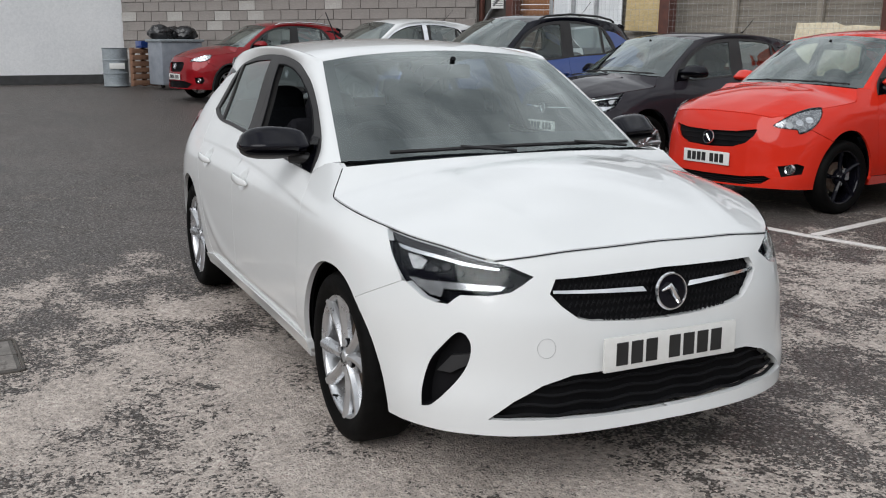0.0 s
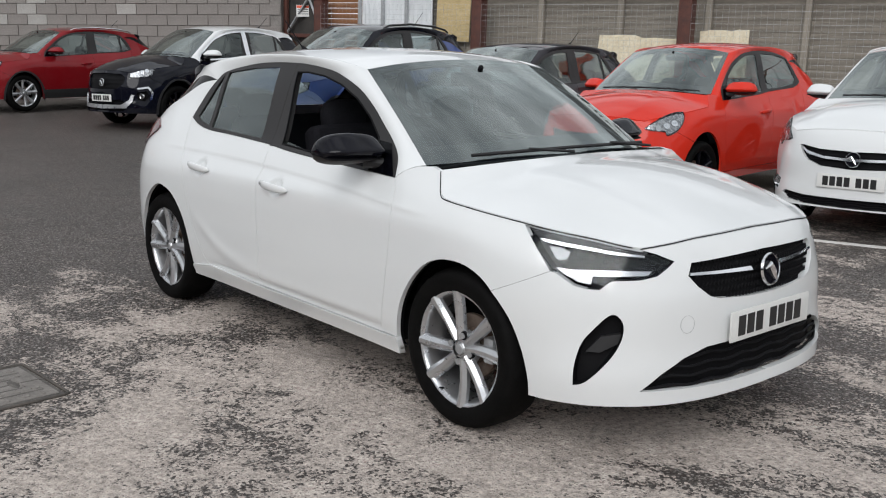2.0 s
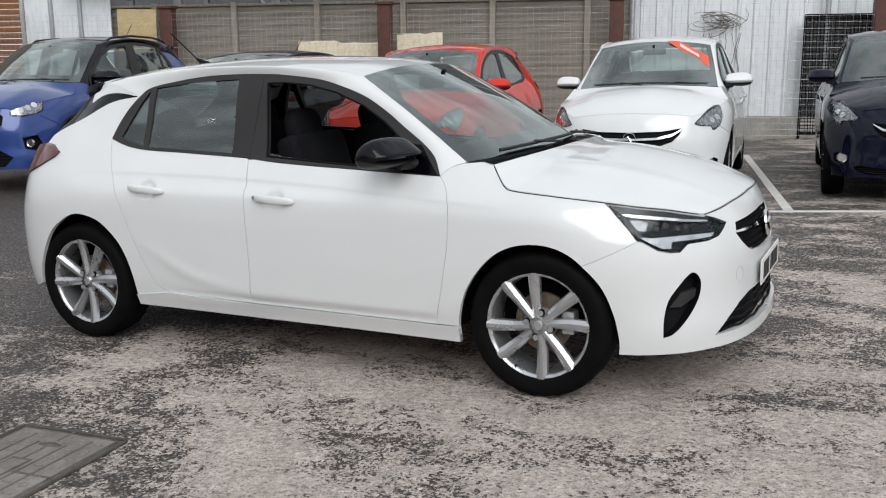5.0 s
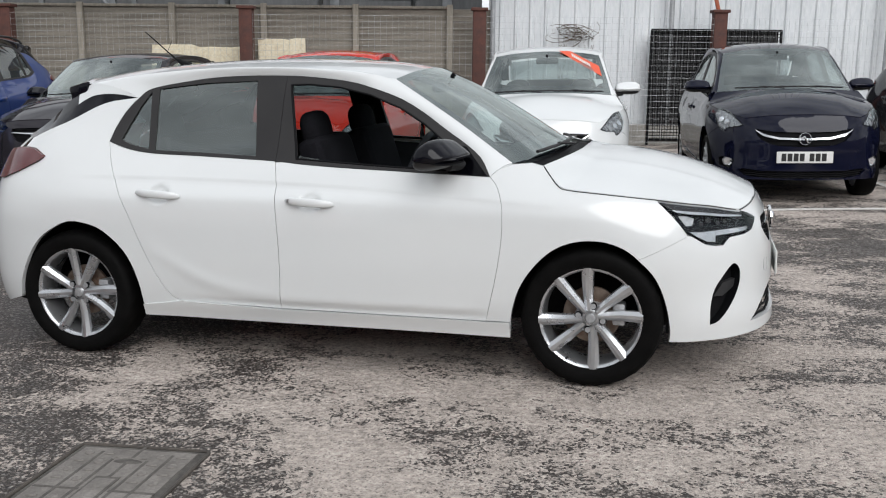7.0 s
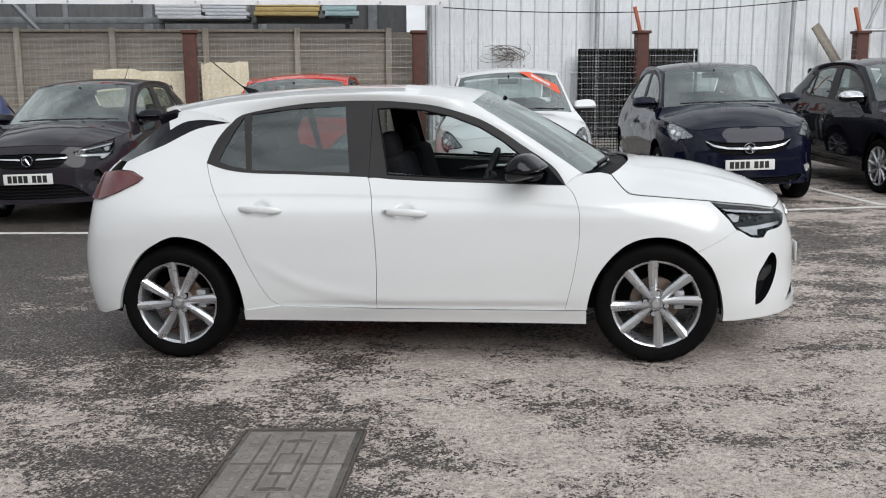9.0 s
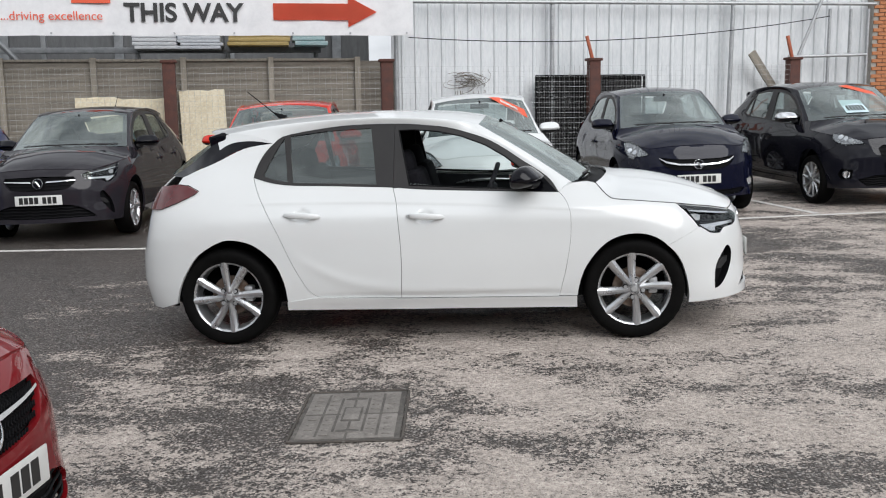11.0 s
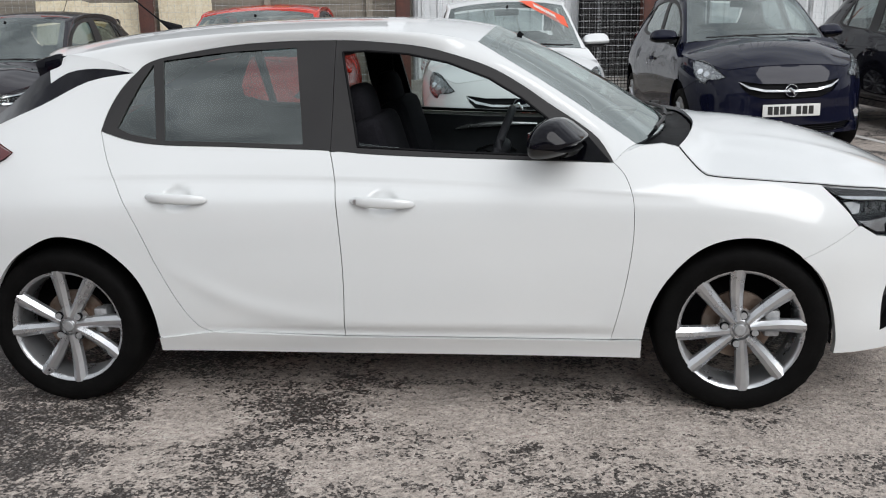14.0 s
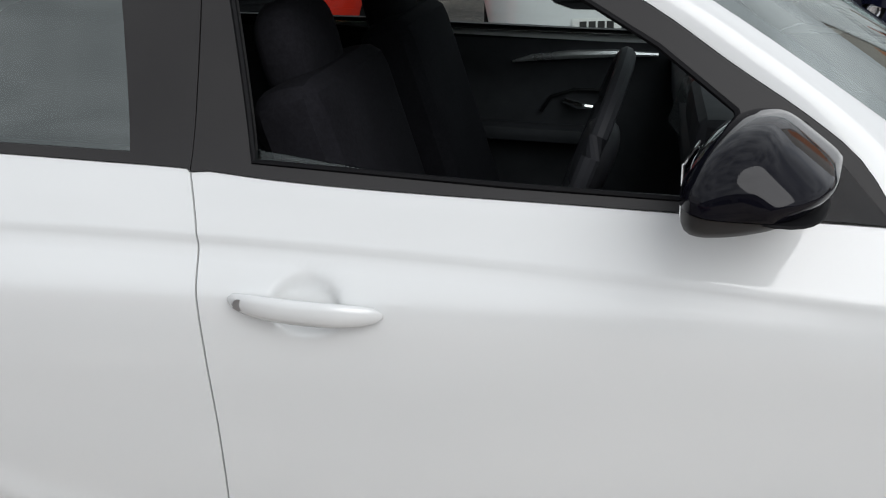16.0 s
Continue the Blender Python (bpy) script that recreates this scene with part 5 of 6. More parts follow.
def asphalt():
    m, nt, b = node_mat("worn_asphalt")
    link = nt.links.new
    co = nt.nodes.new("ShaderNodeTexCoord")
    sep = nt.nodes.new("ShaderNodeSeparateXYZ")
    link(co.outputs["Object"], sep.inputs[0])

    def math_node(op, a, c, clamp=False):
        n = nt.nodes.new("ShaderNodeMath")
        n.operation, n.use_clamp = op, clamp
        for i, v in enumerate((a, c)):
            if isinstance(v, (int, float)):
                n.inputs[i].default_value = v
            else:
                link(v, n.inputs[i])
        return n.outputs[0]

    def nz(scale, detail, rough, stretch=(1, 1, 1), dist=0.0):
        n = noise_node(nt, scale, detail, rough, stretch=stretch)
        n.inputs["Distortion"].default_value = dist
        return n.outputs["Fac"]
    big = nz(0.42, 4, 0.55, (1, 1.3, 1))
    mid = nz(2.0, 10, 0.66, (0.75, 1.25, 1), 0.4)
    fine = nz(34, 6, 0.75)
    clump = nz(11, 8, 0.72, (0.8, 1.2, 1), 0.3)
    # paler, scoured surface in front of the car; smoother and darker towards the far end of the yard
    east = math_node("MULTIPLY_ADD", sep.outputs["X"], 0.07)
    east.node.inputs[2].default_value = 0.62
    east.node.use_clamp = True
    south = math_node("MULTIPLY_ADD", sep.outputs["Y"], -0.25)
    south.node.inputs[2].default_value = 0.28
    south.node.use_clamp = True
    zone = math_node("ADD", math_node("MULTIPLY", east, 0.62), math_node("MULTIPLY", south, 0.38))
    wear = math_node("ADD", math_node("MULTIPLY", mid, 0.50), math_node("MULTIPLY", big, 0.34))
    wear = math_node("ADD", wear, math_node("MULTIPLY", clump, 0.16))
    wear = math_node("ADD", wear, math_node("MULTIPLY", math_node("SUBTRACT", zone, 0.50), 0.17))
    vor = nt.nodes.new("ShaderNodeTexVoronoi")
    vor.inputs["Scale"].default_value = 95
    link(co.outputs["Object"], vor.inputs["Vector"])
    vor2 = nt.nodes.new("ShaderNodeTexVoronoi")
    vor2.inputs["Scale"].default_value = 38
    link(co.outputs["Object"], vor2.inputs["Vector"])
    bits = nt.nodes.new("ShaderNodeSeparateColor")
    link(vor2.outputs["Color"], bits.inputs[0])
    tint = nt.nodes.new("ShaderNodeSeparateColor")
    link(vor.outputs["Color"], tint.inputs[0])
    wear = math_node("ADD", wear, math_node("MULTIPLY", math_node("SUBTRACT", tint.outputs[1], 0.5), 0.085))
    wear = math_node("ADD", wear, math_node("MULTIPLY", math_node("SUBTRACT", bits.outputs[1], 0.5), 0.06))
    wear = math_node("SUBTRACT", wear, math_node("MULTIPLY", math_node("MULTIPLY", math_node("ADD", sep.outputs["X"], 3.2), -0.4, True), 0.05))
    # a relaid strip round the access cover, with its joint
    edge = math_node("SUBTRACT", sep.outputs["X"], math_node("ADD", math_node("MULTIPLY", sep.outputs["Y"], -0.122), 0.033))
    rough_edge = math_node("ADD", edge, math_node("MULTIPLY", math_node("SUBTRACT", nz(9, 5, .6), 0.5), 0.05))
    strip = math_node("MULTIPLY", math_node("MULTIPLY", rough_edge, -40.0, True), math_node("MULTIPLY", math_node("ADD", sep.outputs["X"], 0.95), 3.0, True))
    strip = math_node("MULTIPLY", strip, math_node("MULTIPLY", math_node("SUBTRACT", -1.25, sep.outputs["Y"]), 4.0, True))
    strip = math_node("MULTIPLY", strip, math_node("MULTIPLY", math_node("ADD", sep.outputs["Y"], 3.05), 4.0, True))
    wear = math_node("SUBTRACT", wear, math_node("MULTIPLY", strip, 0.020))
    # wetter, darker ground beside the rear of the car
    wet = math_node("MULTIPLY", math_node("SUBTRACT", -0.75, sep.outputs["X"]), 0.9, True)
    wet = math_node("MULTIPLY", wet, math_node("MULTIPLY", math_node("ADD", sep.outputs["Y"], 2.75), 1.6, True))
    wear = math_node("SUBTRACT", wear, math_node("MULTIPLY", wet, 0.055))
    pale = ramp(nt, wear, [(0.492, (0, 0, 0)), (0.512, (1, 1, 1))])
    stone = ramp(nt, vor.outputs["Distance"], [(0.0, (1, 1, 1)), (0.55, (0, 0, 0))])
    few = math_node("GREATER_THAN", tint.outputs[0], 0.62)
    chips = math_node("MULTIPLY", stone.outputs["Color"], few)
    dark = ramp(nt, nz(1.3, 7, 0.65), [(0.3, (0.040, 0.032, 0.028)), (0.7, (0.088, 0.072, 0.064))])
    lite = ramp(nt, nz(6, 8, 0.7), [(0.3, (0.385, 0.330, 0.290)), (0.7, (0.60, 0.525, 0.470))])

    def mixc(fac, p, q, mode="MIX"):
        n = nt.nodes.new("ShaderNodeMix")
        n.data_type, n.blend_type = "RGBA", mode
        if isinstance(fac, (int, float)):
            n.inputs["Factor"].default_value = fac
        else:
            link(fac, n.inputs["Factor"])
        link(p, n.inputs[6])
        if isinstance(q, tuple):
            n.inputs[7].default_value = (*q, 1)
        else:
            link(q, n.inputs[7])
        return n.outputs[2]
    # bared aggregate: rounded pale pebbles in a dark binder
    peb = nt.nodes.new("ShaderNodeTexVoronoi")
    peb.voronoi_dimensions = "2D"
    peb.inputs["Scale"].default_value, peb.inputs["Randomness"].default_value = 62, 1.0
    bent = nt.nodes.new("ShaderNodeVectorMath")
    bent.operation = "MULTIPLY_ADD"
    warp = noise_node(nt, 60, 2, 0.5)
    link(warp.outputs["Color"], bent.inputs[0])
    bent.inputs[1].default_value = (.010, .010, 0)
    link(co.outputs["Object"], bent.inputs[2])
    link(bent.outputs[0], peb.inputs["Vector"])
    ptint = nt.nodes.new("ShaderNodeSeparateColor")
    link(peb.outputs["Color"], ptint.inputs[0])
    dome = ramp(nt, peb.outputs["Distance"], [(0.30, (1, 1, 1)), (0.46, (0, 0, 0))])
    ptone = ramp(nt, ptint.outputs[0], [(0.0, (0.045, 0.038, 0.034)), (0.45, (0.10, 0.085, 0.076)), (0.62, (0.26, 0.23, 0.21)), (1.0, (0.58, 0.54, 0.50))])
    bared = mixc(math_node("MULTIPLY", dome.outputs["Color"], math_node("ADD", math_node("MULTIPLY", zone, 0.55), 0.40)), dark.outputs["Color"], ptone.outputs["Color"])
    col = mixc(pale.outputs["Color"], bared, lite.outputs["Color"])
    col = mixc(math_node("MULTIPLY", chips, math_node("ADD", math_node("MULTIPLY", zone, 0.55), 0.08)), col, (0.72, 0.67, 0.60))
    pits = math_node("MULTIPLY", math_node("GREATER_THAN", tint.outputs[2], 0.80), stone.outputs["Color"])
    col = mixc(math_node("MULTIPLY", pits, 0.75), col, (0.045, 0.040, 0.036))
    grit = ramp(nt, fine, [(0.30, (0.14, 0.14, 0.14)), (0.70, (0.84, 0.84, 0.84))])
    col = mixc(0.75, col, grit.outputs["Color"], "OVERLAY")
    # damp stains of their own shape
    damp = ramp(nt, nz(0.75, 6, 0.6, (0.5, 1.5, 1), 0.6), [(0.62, (0, 0, 0)), (0.70, (1, 1, 1))])
    col = mixc(math_node("MULTIPLY", damp.outputs["Color"], 0.55), col, (0.035, 0.032, 0.030))
    link(col, b.inputs["Base Color"])
    rg = ramp(nt, wear, [(0.42, (0.45, 0.45, 0.45)), (0.58, (0.85, 0.85, 0.85))])
    link(rg.outputs["Color"], b.inputs["Roughness"])
    low = math_node("MULTIPLY", dome.outputs["Color"], math_node("SUBTRACT", 1.0, pale.outputs["Color"]))
    h = math_node("ADD", math_node("ADD", math_node("MULTIPLY", stone.outputs["Color"], 0.4), math_node("MULTIPLY", fine, 0.8)), math_node("MULTIPLY", low, 0.9))
    bump(nt, h, b, 1.0, 0.014)
    return m


ASPHALT = asphalt()
axis = sorted({*np.round(np.arange(-34, 30.1, 1.0), 3), *[-600, -300, -150, -80, -50, 45, 80, 150, 300, 600]})
ayis = sorted({*np.round(np.arange(-14, 30.1, 1.0), 3), *[-600, -300, -150, -80, -50, -30, 45, 80, 150, 300, 600]})
gv, gf = grid_mesh([[(x, y, level(max(x, -34), y)) for y in ayis] for x in axis], True)
tagged(put("ground", mesh_of("ground", gv, gf, ASPHALT)), "worn dark asphalt yard with pale scoured patches", "ground", kind="structure")

LINE_PAINT = surface("road_paint", (0.52, 0.50, 0.475), (0.74, 0.72, 0.69), 14, (0.6, 0.8), fine=60)


def painted_line(pts, width=.085):
    """A worn painted line on the ground."""
    p = line3([(x, y, 0) for x, y in pts], 30)
    v = []
    for i, q in enumerate(p):
        d = p[min(i + 1, 29)] - p[max(i - 1, 0)]
        n = np.array([-d[1], d[0], 0]) / np.linalg.norm(d) * width / 2
        for s in (-1, 1):
            w = q + n * s
            v.append((w[0], w[1], level(w[0], w[1]) + .004))
    f = [(2 * i, 2 * i + 1, 2 * i + 3, 2 * i + 2) for i in range(29)]
    low = [(x, y, z - .004) for x, y, z in v]
    me = mesh_of("bay_line", v + low, [q[::-1] for q in f] + [(2 * i, 2 * i + 2, 60 + 2 * i + 2, 60 + 2 * i) for i in range(29)] + [(2 * i + 1, 60 + 2 * i + 1, 60 + 2 * i + 3, 2 * i + 3) for i in range(29)], LINE_PAINT, False)
    return tagged(put("bay_line", me), "worn white painted parking bay line", "road marking", "bay lines", "structure")


painted_line([(-5.6, 3.12), (-3.5, 3.40), (-1.0, 3.62), (1.2, 4.20), (3.4, 4.74), (6.5, 5.10), (9.5, 5.5)])
for x, y in ((-5.85, 3.1), (-3.35, 3.45), (-.85, 3.7), (1.65, 4.35), (4.12, 4.95), (6.6, 5.2)):
    painted_line([(x, y), (x - .55, y + 2.3), (x - 1.1, y + 4.6)])
painted_line([(-7.5, 3.0), (-9.1, 3.0)])
painted_line([(-9.1, 3.0), (-9.5, 4.15)])

# access cover
COVER = surface("cast_iron_cover", (0.135, 0.122, 0.110), (0.255, 0.235, 0.216), 7, (0.7, 0.9), 0.0, relief=0.25, fine=80)
COVER_DIRT = surface("cover_dirt", (0.045, 0.040, 0.036), (0.15, 0.138, 0.125), 11, (0.8, 0.95), 0, relief=0.4, fine=70)
cover = thing("access_cover", pose(-.255, -2.235, 0, 0, 0, 3.6), "worn grey steel access cover set in the asphalt", "drain cover")
bm = bmesh.new()
tube(bm, [(sx * .238 + .022 * math.cos(a), sy * .348 + .022 * math.sin(a), .004)
          for sx, sy, a0 in ((1, 1, 0), (-1, 1, 90), (-1, -1, 180), (1, -1, 270), (1, 1, 360)) for a in ((radians(a0), radians(a0 + 45), radians(a0 + 90)) if a0 < 360 else (0.0,))], .0075, 8)
part("cover_frame", bm, surface("cover_frame_iron", (0.05, 0.045, 0.04), (0.10, 0.085, 0.072), 9, (0.5, 0.8), 0.1, relief=.2, fine=80), cover)
part("gravel_gap", box_bm((.50, .72, .008), pose(0, 0, 0), .002, 1), COVER_DIRT, cover, "dark gritty gap round the plate")
part("cover_plate", box_bm((.452, .675, .014), pose(-.004, .004, .0), .003), COVER, cover)
GROOVE = surface("cover_groove", (0.065, 0.058, 0.052), (0.14, 0.128, 0.116), 9, (0.7, 0.9), 0.05, relief=0.25, fine=70)
for x in (-.140, -.068, .068, .140):
    part("groove", box_bm((.013, .62 if abs(x) > .1 else .50, .004), pose(x, 0, .0062), .001, 1), GROOVE, cover)
for sx in (-1, 1):
    part("groove", box_bm((.170, .014, .004), pose(sx * .140, 0, .0063), .001, 1), GROOVE, cover)
    part("groove", box_bm((.013, .30, .004), pose(0, sx * .475 / 2, .0061), .001, 1), GROOVE, cover)
for y in (-.235, .235):
    part("key_slot", blob((.115, .040, .006), (2, 2), 16, 8), COVER_DIRT, cover).location = (0, y, .0068)
    part("slot_rim", box_bm((.120, .006, .005), pose(0, y + (.026 if y > 0 else -.026), .0075), .001, 1), COVER, cover)
bar_me = stud_me = None
for i, x in enumerate((-.183, -.104, .104, .183)):
    for j in range(9):
        y = -.288 + .072 * j
        if abs(y) < .02:
            continue
        if (i + j) % 2:
            place = pose(x, y, .0085)
            if bar_me is None:
                first = part("tread_bar", box_bm((.040, .013, .006), None, .0025, 1), COVER, cover)
                bar_me, first.matrix_local = first.data, place
            else:
                put("tread_bar", bar_me, cover, "", place)
        else:
            place = pose(x, y, .0085, 0, 0, 20 * j)
            if stud_me is None:
                bm = bmesh.new()
                lathe(bm, [(.001, .003), (.008, .003), (.012, .0015), (.0145, .003), (.018, .001), (.019, -.003)], 12)
                bmesh.ops.rotate(bm, cent=(0, 0, 0), matrix=Matrix.Rotation(radians(90), 3, "X"), verts=bm.verts[:])
                first = part("tread_ring", bm, COVER, cover)
                stud_me, first.matrix_local = first.data, place
            else:
                put("tread_ring", stud_me, cover, "", place)
part("name_panel_edge", box_bm((.094, .205, .006), pose(0, 0, .0066), .002), GROOVE, cover)
part("name_panel", box_bm((.074, .170, .008), pose(0, 0, .0072), .003), COVER, cover)

# ---- the rear boundary, in its own frame: x along it, y behind it ----
BOUNDARY = Matrix.Translation((-1.8, 10.55, 0)) @ Matrix.Rotation(radians(14), 4, "Z") @ Matrix.Rotation(radians(1.4), 4, "Y")
RUST_POST = surface("painted_post", (0.055, 0.020, 0.015), (0.11, 0.040, 0.028), 7, (0.6, 0.85), relief=.2, fine=50)
RED_ARM = surface("red_arm", (0.30, 0.07, 0.03), (0.42, 0.11, 0.05), 8, (0.5, 0.7), relief=.1, fine=60)
PLANK = surface("weathered_plank", (0.155, 0.138, 0.115), (0.34, 0.305, 0.255), 3.0, (0.75, 0.95), relief=.3, fine=40, stretch=(.35, 5, 5))
PLANK_POST = surface("post_timber", (0.20, 0.178, 0.145), (0.33, 0.295, 0.245), 4, (0.75, 0.9), relief=.2, fine=50, stretch=(5, 5, .4))
CREAM = surface("cream_board", (0.62, 0.54, 0.38), (0.74, 0.66, 0.50), 3, (0.6, 0.8), fine=24)
CLADDING = surface("steel_cladding", (0.62, 0.645, 0.66), (0.74, 0.76, 0.775), 1.1, (0.45, 0.65), 0.0, relief=.05, fine=18, stretch=(1, 1, .25))
CONCRETE = surface("concrete", (0.20, 0.19, 0.17), (0.34, 0.325, 0.30), 4, (0.8, 0.95), relief=.3, fine=45)
BANNER = surface("banner_sheet", (0.74, 0.74, 0.75), (0.80, 0.80, 0.81), 2, (0.45, 0.6), relief=.03, fine=5)
SIGN_ORANGE = surface("sign_orange", (0.72, 0.10, 0.045), (0.78, 0.12, 0.055), 3, (0.45, 0.6))
SIGN_BLACK = surface("sign_black", (0.02, 0.02, 0.02), (0.035, 0.035, 0.035), 3, (0.5, 0.6))


def at(a, off, z, rx=0, ry=0, rz=0):
    return BOUNDARY @ pose(a, off, z, rx, ry, rz)


post_group = "posts of the boundary fence"
for i, a in enumerate((-11.4, -7.58, -3.70, .05, 3.90, 7.88)):
    pt = thing("fence_post", at(a, 0, 0), "dark red painted fence post with a cranked arm", "fence post", post_group)
    part("post", box_bm((.21, .21, 2.75), pose(0, 0, .85), .015), RUST_POST, pt)
    part("post_cap", box_bm((.27, .27, .05), pose(0, 0, 2.235), .012), RUST_POST, pt)
    if a > 1:
        bm = bmesh.new()
        add_box(bm, (.055, .055, .50), pose(-.08, -.02, 2.42, 0, -15, 0), .008)
        part("arm", bm, RED_ARM, pt, "orange-red steel arm")
mesh_fence = thing("mesh_fence", at(0, 0, 0), "thin galvanised wire mesh fence along the posts", "fence")
for i, (a0, a1) in enumerate(((-11.3, -7.7), (-7.46, -3.82), (-3.58, -.07), (.17, 3.78), (4.02, 7.76))):
    bm = bmesh.new()
    n = int((a1 - a0) / .095)
    for j in range(n + 1):
        x = a0 + (a1 - a0) * j / n
        rod(bm, (x, -.12, .15), (x, -.12, 2.12), .0018, 3)
    for j in range(22):
        z = .15 + j * .0938
        rod(bm, (a0, -.12, z), (a1, -.12, z), .0018, 3)
    me_ob = part("wire_panel", bm, STEEL, mesh_fence)
    me_ob["kind"] = "stuff"

# timber fence behind the posts
timber = thing("timber_fence", at(0, .5, 0), "weathered grey-brown horizontal board fence", "fence")
plank_me = {}
rnd = random.Random(3)
for pnl in range(6):
    a0 = -9.55 + pnl * 1.52
    part("timber_post", box_bm((.10, .09, 2.75), pose(a0 - .03, -.07, .95), .008), PLANK_POST, timber)
    for j in range(13):
        hgt = .178
        if "p" not in plank_me:
            ob = part("plank", box_bm((1.50, .028, .186), None, .006), PLANK, timber)
            plank_me["p"] = ob.data
        else:
            ob = put("plank", plank_me["p"], timber)
        ob.matrix_local = pose(a0 + .75, rnd.uniform(-.006, .006), .03 + hgt * j, 7 + rnd.uniform(-1.5, 1.5), rnd.uniform(-.25, .25), 0)
part("timber_post", box_bm((.10, .09, 2.75), pose(-.43, -.07, .95), .008), PLANK_POST, timber)
for j in range(13):
    part("plank", box_bm((.66, .028, .186), pose(-.06, .01, .03 + .178 * j, 7), .006), PLANK, timber)
for z in (2.28,):
    part("capping_rail", box_bm((9.2, .11, .045), pose(-5.0, -.02, z), .008), PLANK_POST, timber)

for a0, a1, z0, z1, r in ((-5.35, -3.72, .2, 1.63, 1.2), (-3.56, -2.78, .1, 1.76, -2.0)):
    b = thing("leaning_board", at((a0 + a1) / 2, .22, (z0 + z1) / 2, -8, r, 0), "cream painted sheet of board leaning on the fence", "board", "leaning boards")
    bm = bmesh.new()
    add_box(bm, (a1 - a0, .02, z1 - z0), None)
    bmesh.ops.subdivide_edges(bm, edges=[e for e in bm.edges if abs(e.verts[0].co.x - e.verts[1].co.x) > .1 and e.verts[0].co.z > 0], cuts=9)
    for v in bm.verts:
        if v.co.z > 0 and abs(v.co.x) < (a1 - a0) / 2 - .01:
            v.co.z += rnd.uniform(-.03, .025)
    part("sheet", bm, CREAM, b, smooth=False)

# banner on the fence
banner = thing("banner", at(0, -.16, 0), "white banner with black and orange lettering and an orange arrow", "banner")
bm = bmesh.new()
vs = []
for i in range(49):
    a = -9.6 + i * (10.12 / 48)
    for z in (2.665, 3.10, 3.60):
        vs.append((a, .012 * math.sin(i * 1.7) + .008 * math.sin(i * .6), z - .006 * abs(math.sin(i * math.pi / 6)) * (1 if z < 3 else 0)))
bf = [(i * 3 + j, i * 3 + 3 + j, i * 3 + 4 + j, i * 3 + 1 + j) for i in range(48) for j in range(2)]
back = [(x, y + .006, z) for x, y, z in vs]
nb = len(vs)
put("banner_sheet", mesh_of("banner_sheet", vs + back, bf + [tuple(nb + k for k in q[::-1]) for q in bf], BANNER), banner)


def words(text, size, mat, m, parent, name="lettering", bold=0.0):
    cu = bpy.data.curves.new(name, "FONT")
    cu.body, cu.size, cu.extrude, cu.offset = text, size, .002, bold
    ob = bpy.data.objects.new(name, cu)
    scene.collection.objects.link(ob)
    dg = bpy.context.evaluated_depsgraph_get()
    me = bpy.data.meshes.new_from_object(ob.evaluated_get(dg))
    bpy.data.objects.remove(ob)
    me.materials.clear()
    me.materials.append(mat)
    return put(name, me, parent, "", m)


words("THIS WAY", .42, SIGN_BLACK, pose(-4.36, -.030, 2.90, 90, 0, 0), banner, bold=.012)
words("...driving excellence", .205, SIGN_ORANGE, pose(-6.32, -.030, 2.915, 90, 0, 0), banner)
bm = bmesh.new()
fc = bm.faces.new([bm.verts.new(p) for p in ((-1.90, -.03, 2.92), (-.62, -.03, 2.92), (-.62, -.03, 2.80), (-.12, -.03, 3.06), (-.62, -.03, 3.32), (-.62, -.03, 3.20), (-1.90, -.03, 3.20))])
bmesh.ops.solidify(bm, geom=[fc], thickness=.003)
bmesh.ops.recalc_face_normals(bm, faces=bm.faces[:])
part("arrow", bm, SIGN_ORANGE, banner, "orange arrow", smooth=False)
part("logo_bar", box_bm((.62, .004, .22), pose(-4.88, -.030, 3.30)), SIGN_ORANGE, banner)
for i in range(11):
    part("eyelet", cyl_bm(.018, .018, .01, pose(-9.5 + i * .99, -.026, 2.70, 90, 0, 0), 12), STEEL, banner)

# steel-clad shed wall, with its low concrete wall
shed = thing("shed_wall", at(0, .62, 0), "pale grey ribbed steel cladding wall", "wall", kind="structure")
bm = bmesh.new()
prof, a = [], .22
while a < 9.75:
    for da, d in ((0, 0), (.17, 0), (.19, -.028), (.225, -.028), (.245, 0)):
        prof.append((a + da, d))
    a += .25
lo = [bm.verts.new((x, y, .40)) for x, y in prof]
hi = [bm.verts.new((x, y, 6.5)) for x, y in prof]
for i in range(len(prof) - 1):
    bm.faces.new((lo[i], lo[i + 1], hi[i + 1], hi[i]))
part("cladding", bm, CLADDING, shed, smooth=False)
part("shed_core", box_bm((9.5, .10, 6.1), pose(4.98, .07, 3.45)), CLADDING, shed)
lw = thing("low_wall", at(4.9, .50, 0), "low weathered concrete wall under the cladding", "wall", kind="structure")
part("wall", box_bm((9.8, .34, .95), pose(0, 0, -.08), .02), CONCRETE, lw)
for a, dx in ((3.22, 0), (6.76, .02), (.28, 0)):
    po = thing("scaffold_pole", at(a, .40, 0, 0, 1.0 if a > 6 else 0, 0), "upright galvanised scaffold pole", "pole", "scaffold poles")
    part("tube", cyl_bm(.042, .042, 4.6, pose(0, 0, 1.9), 16), STEEL, po)
rail = thing("scaffold_rail", at(5.0, .36, 3.30, 0, 90, 0), "horizontal galvanised scaffold rail", "pole")
part("tube", cyl_bm(.035, .035, 9.6, None, 14), STEEL, rail)
cable = thing("cable", at(0, .30, 0), "thin black sagging cable", "cable")
bm = bmesh.new()
tube(bm, [(.5 + 8.3 * t, 0, 2.66 + .95 * t * t - .55 * t) for t in np.linspace(0, 1, 24)], .009, 6)
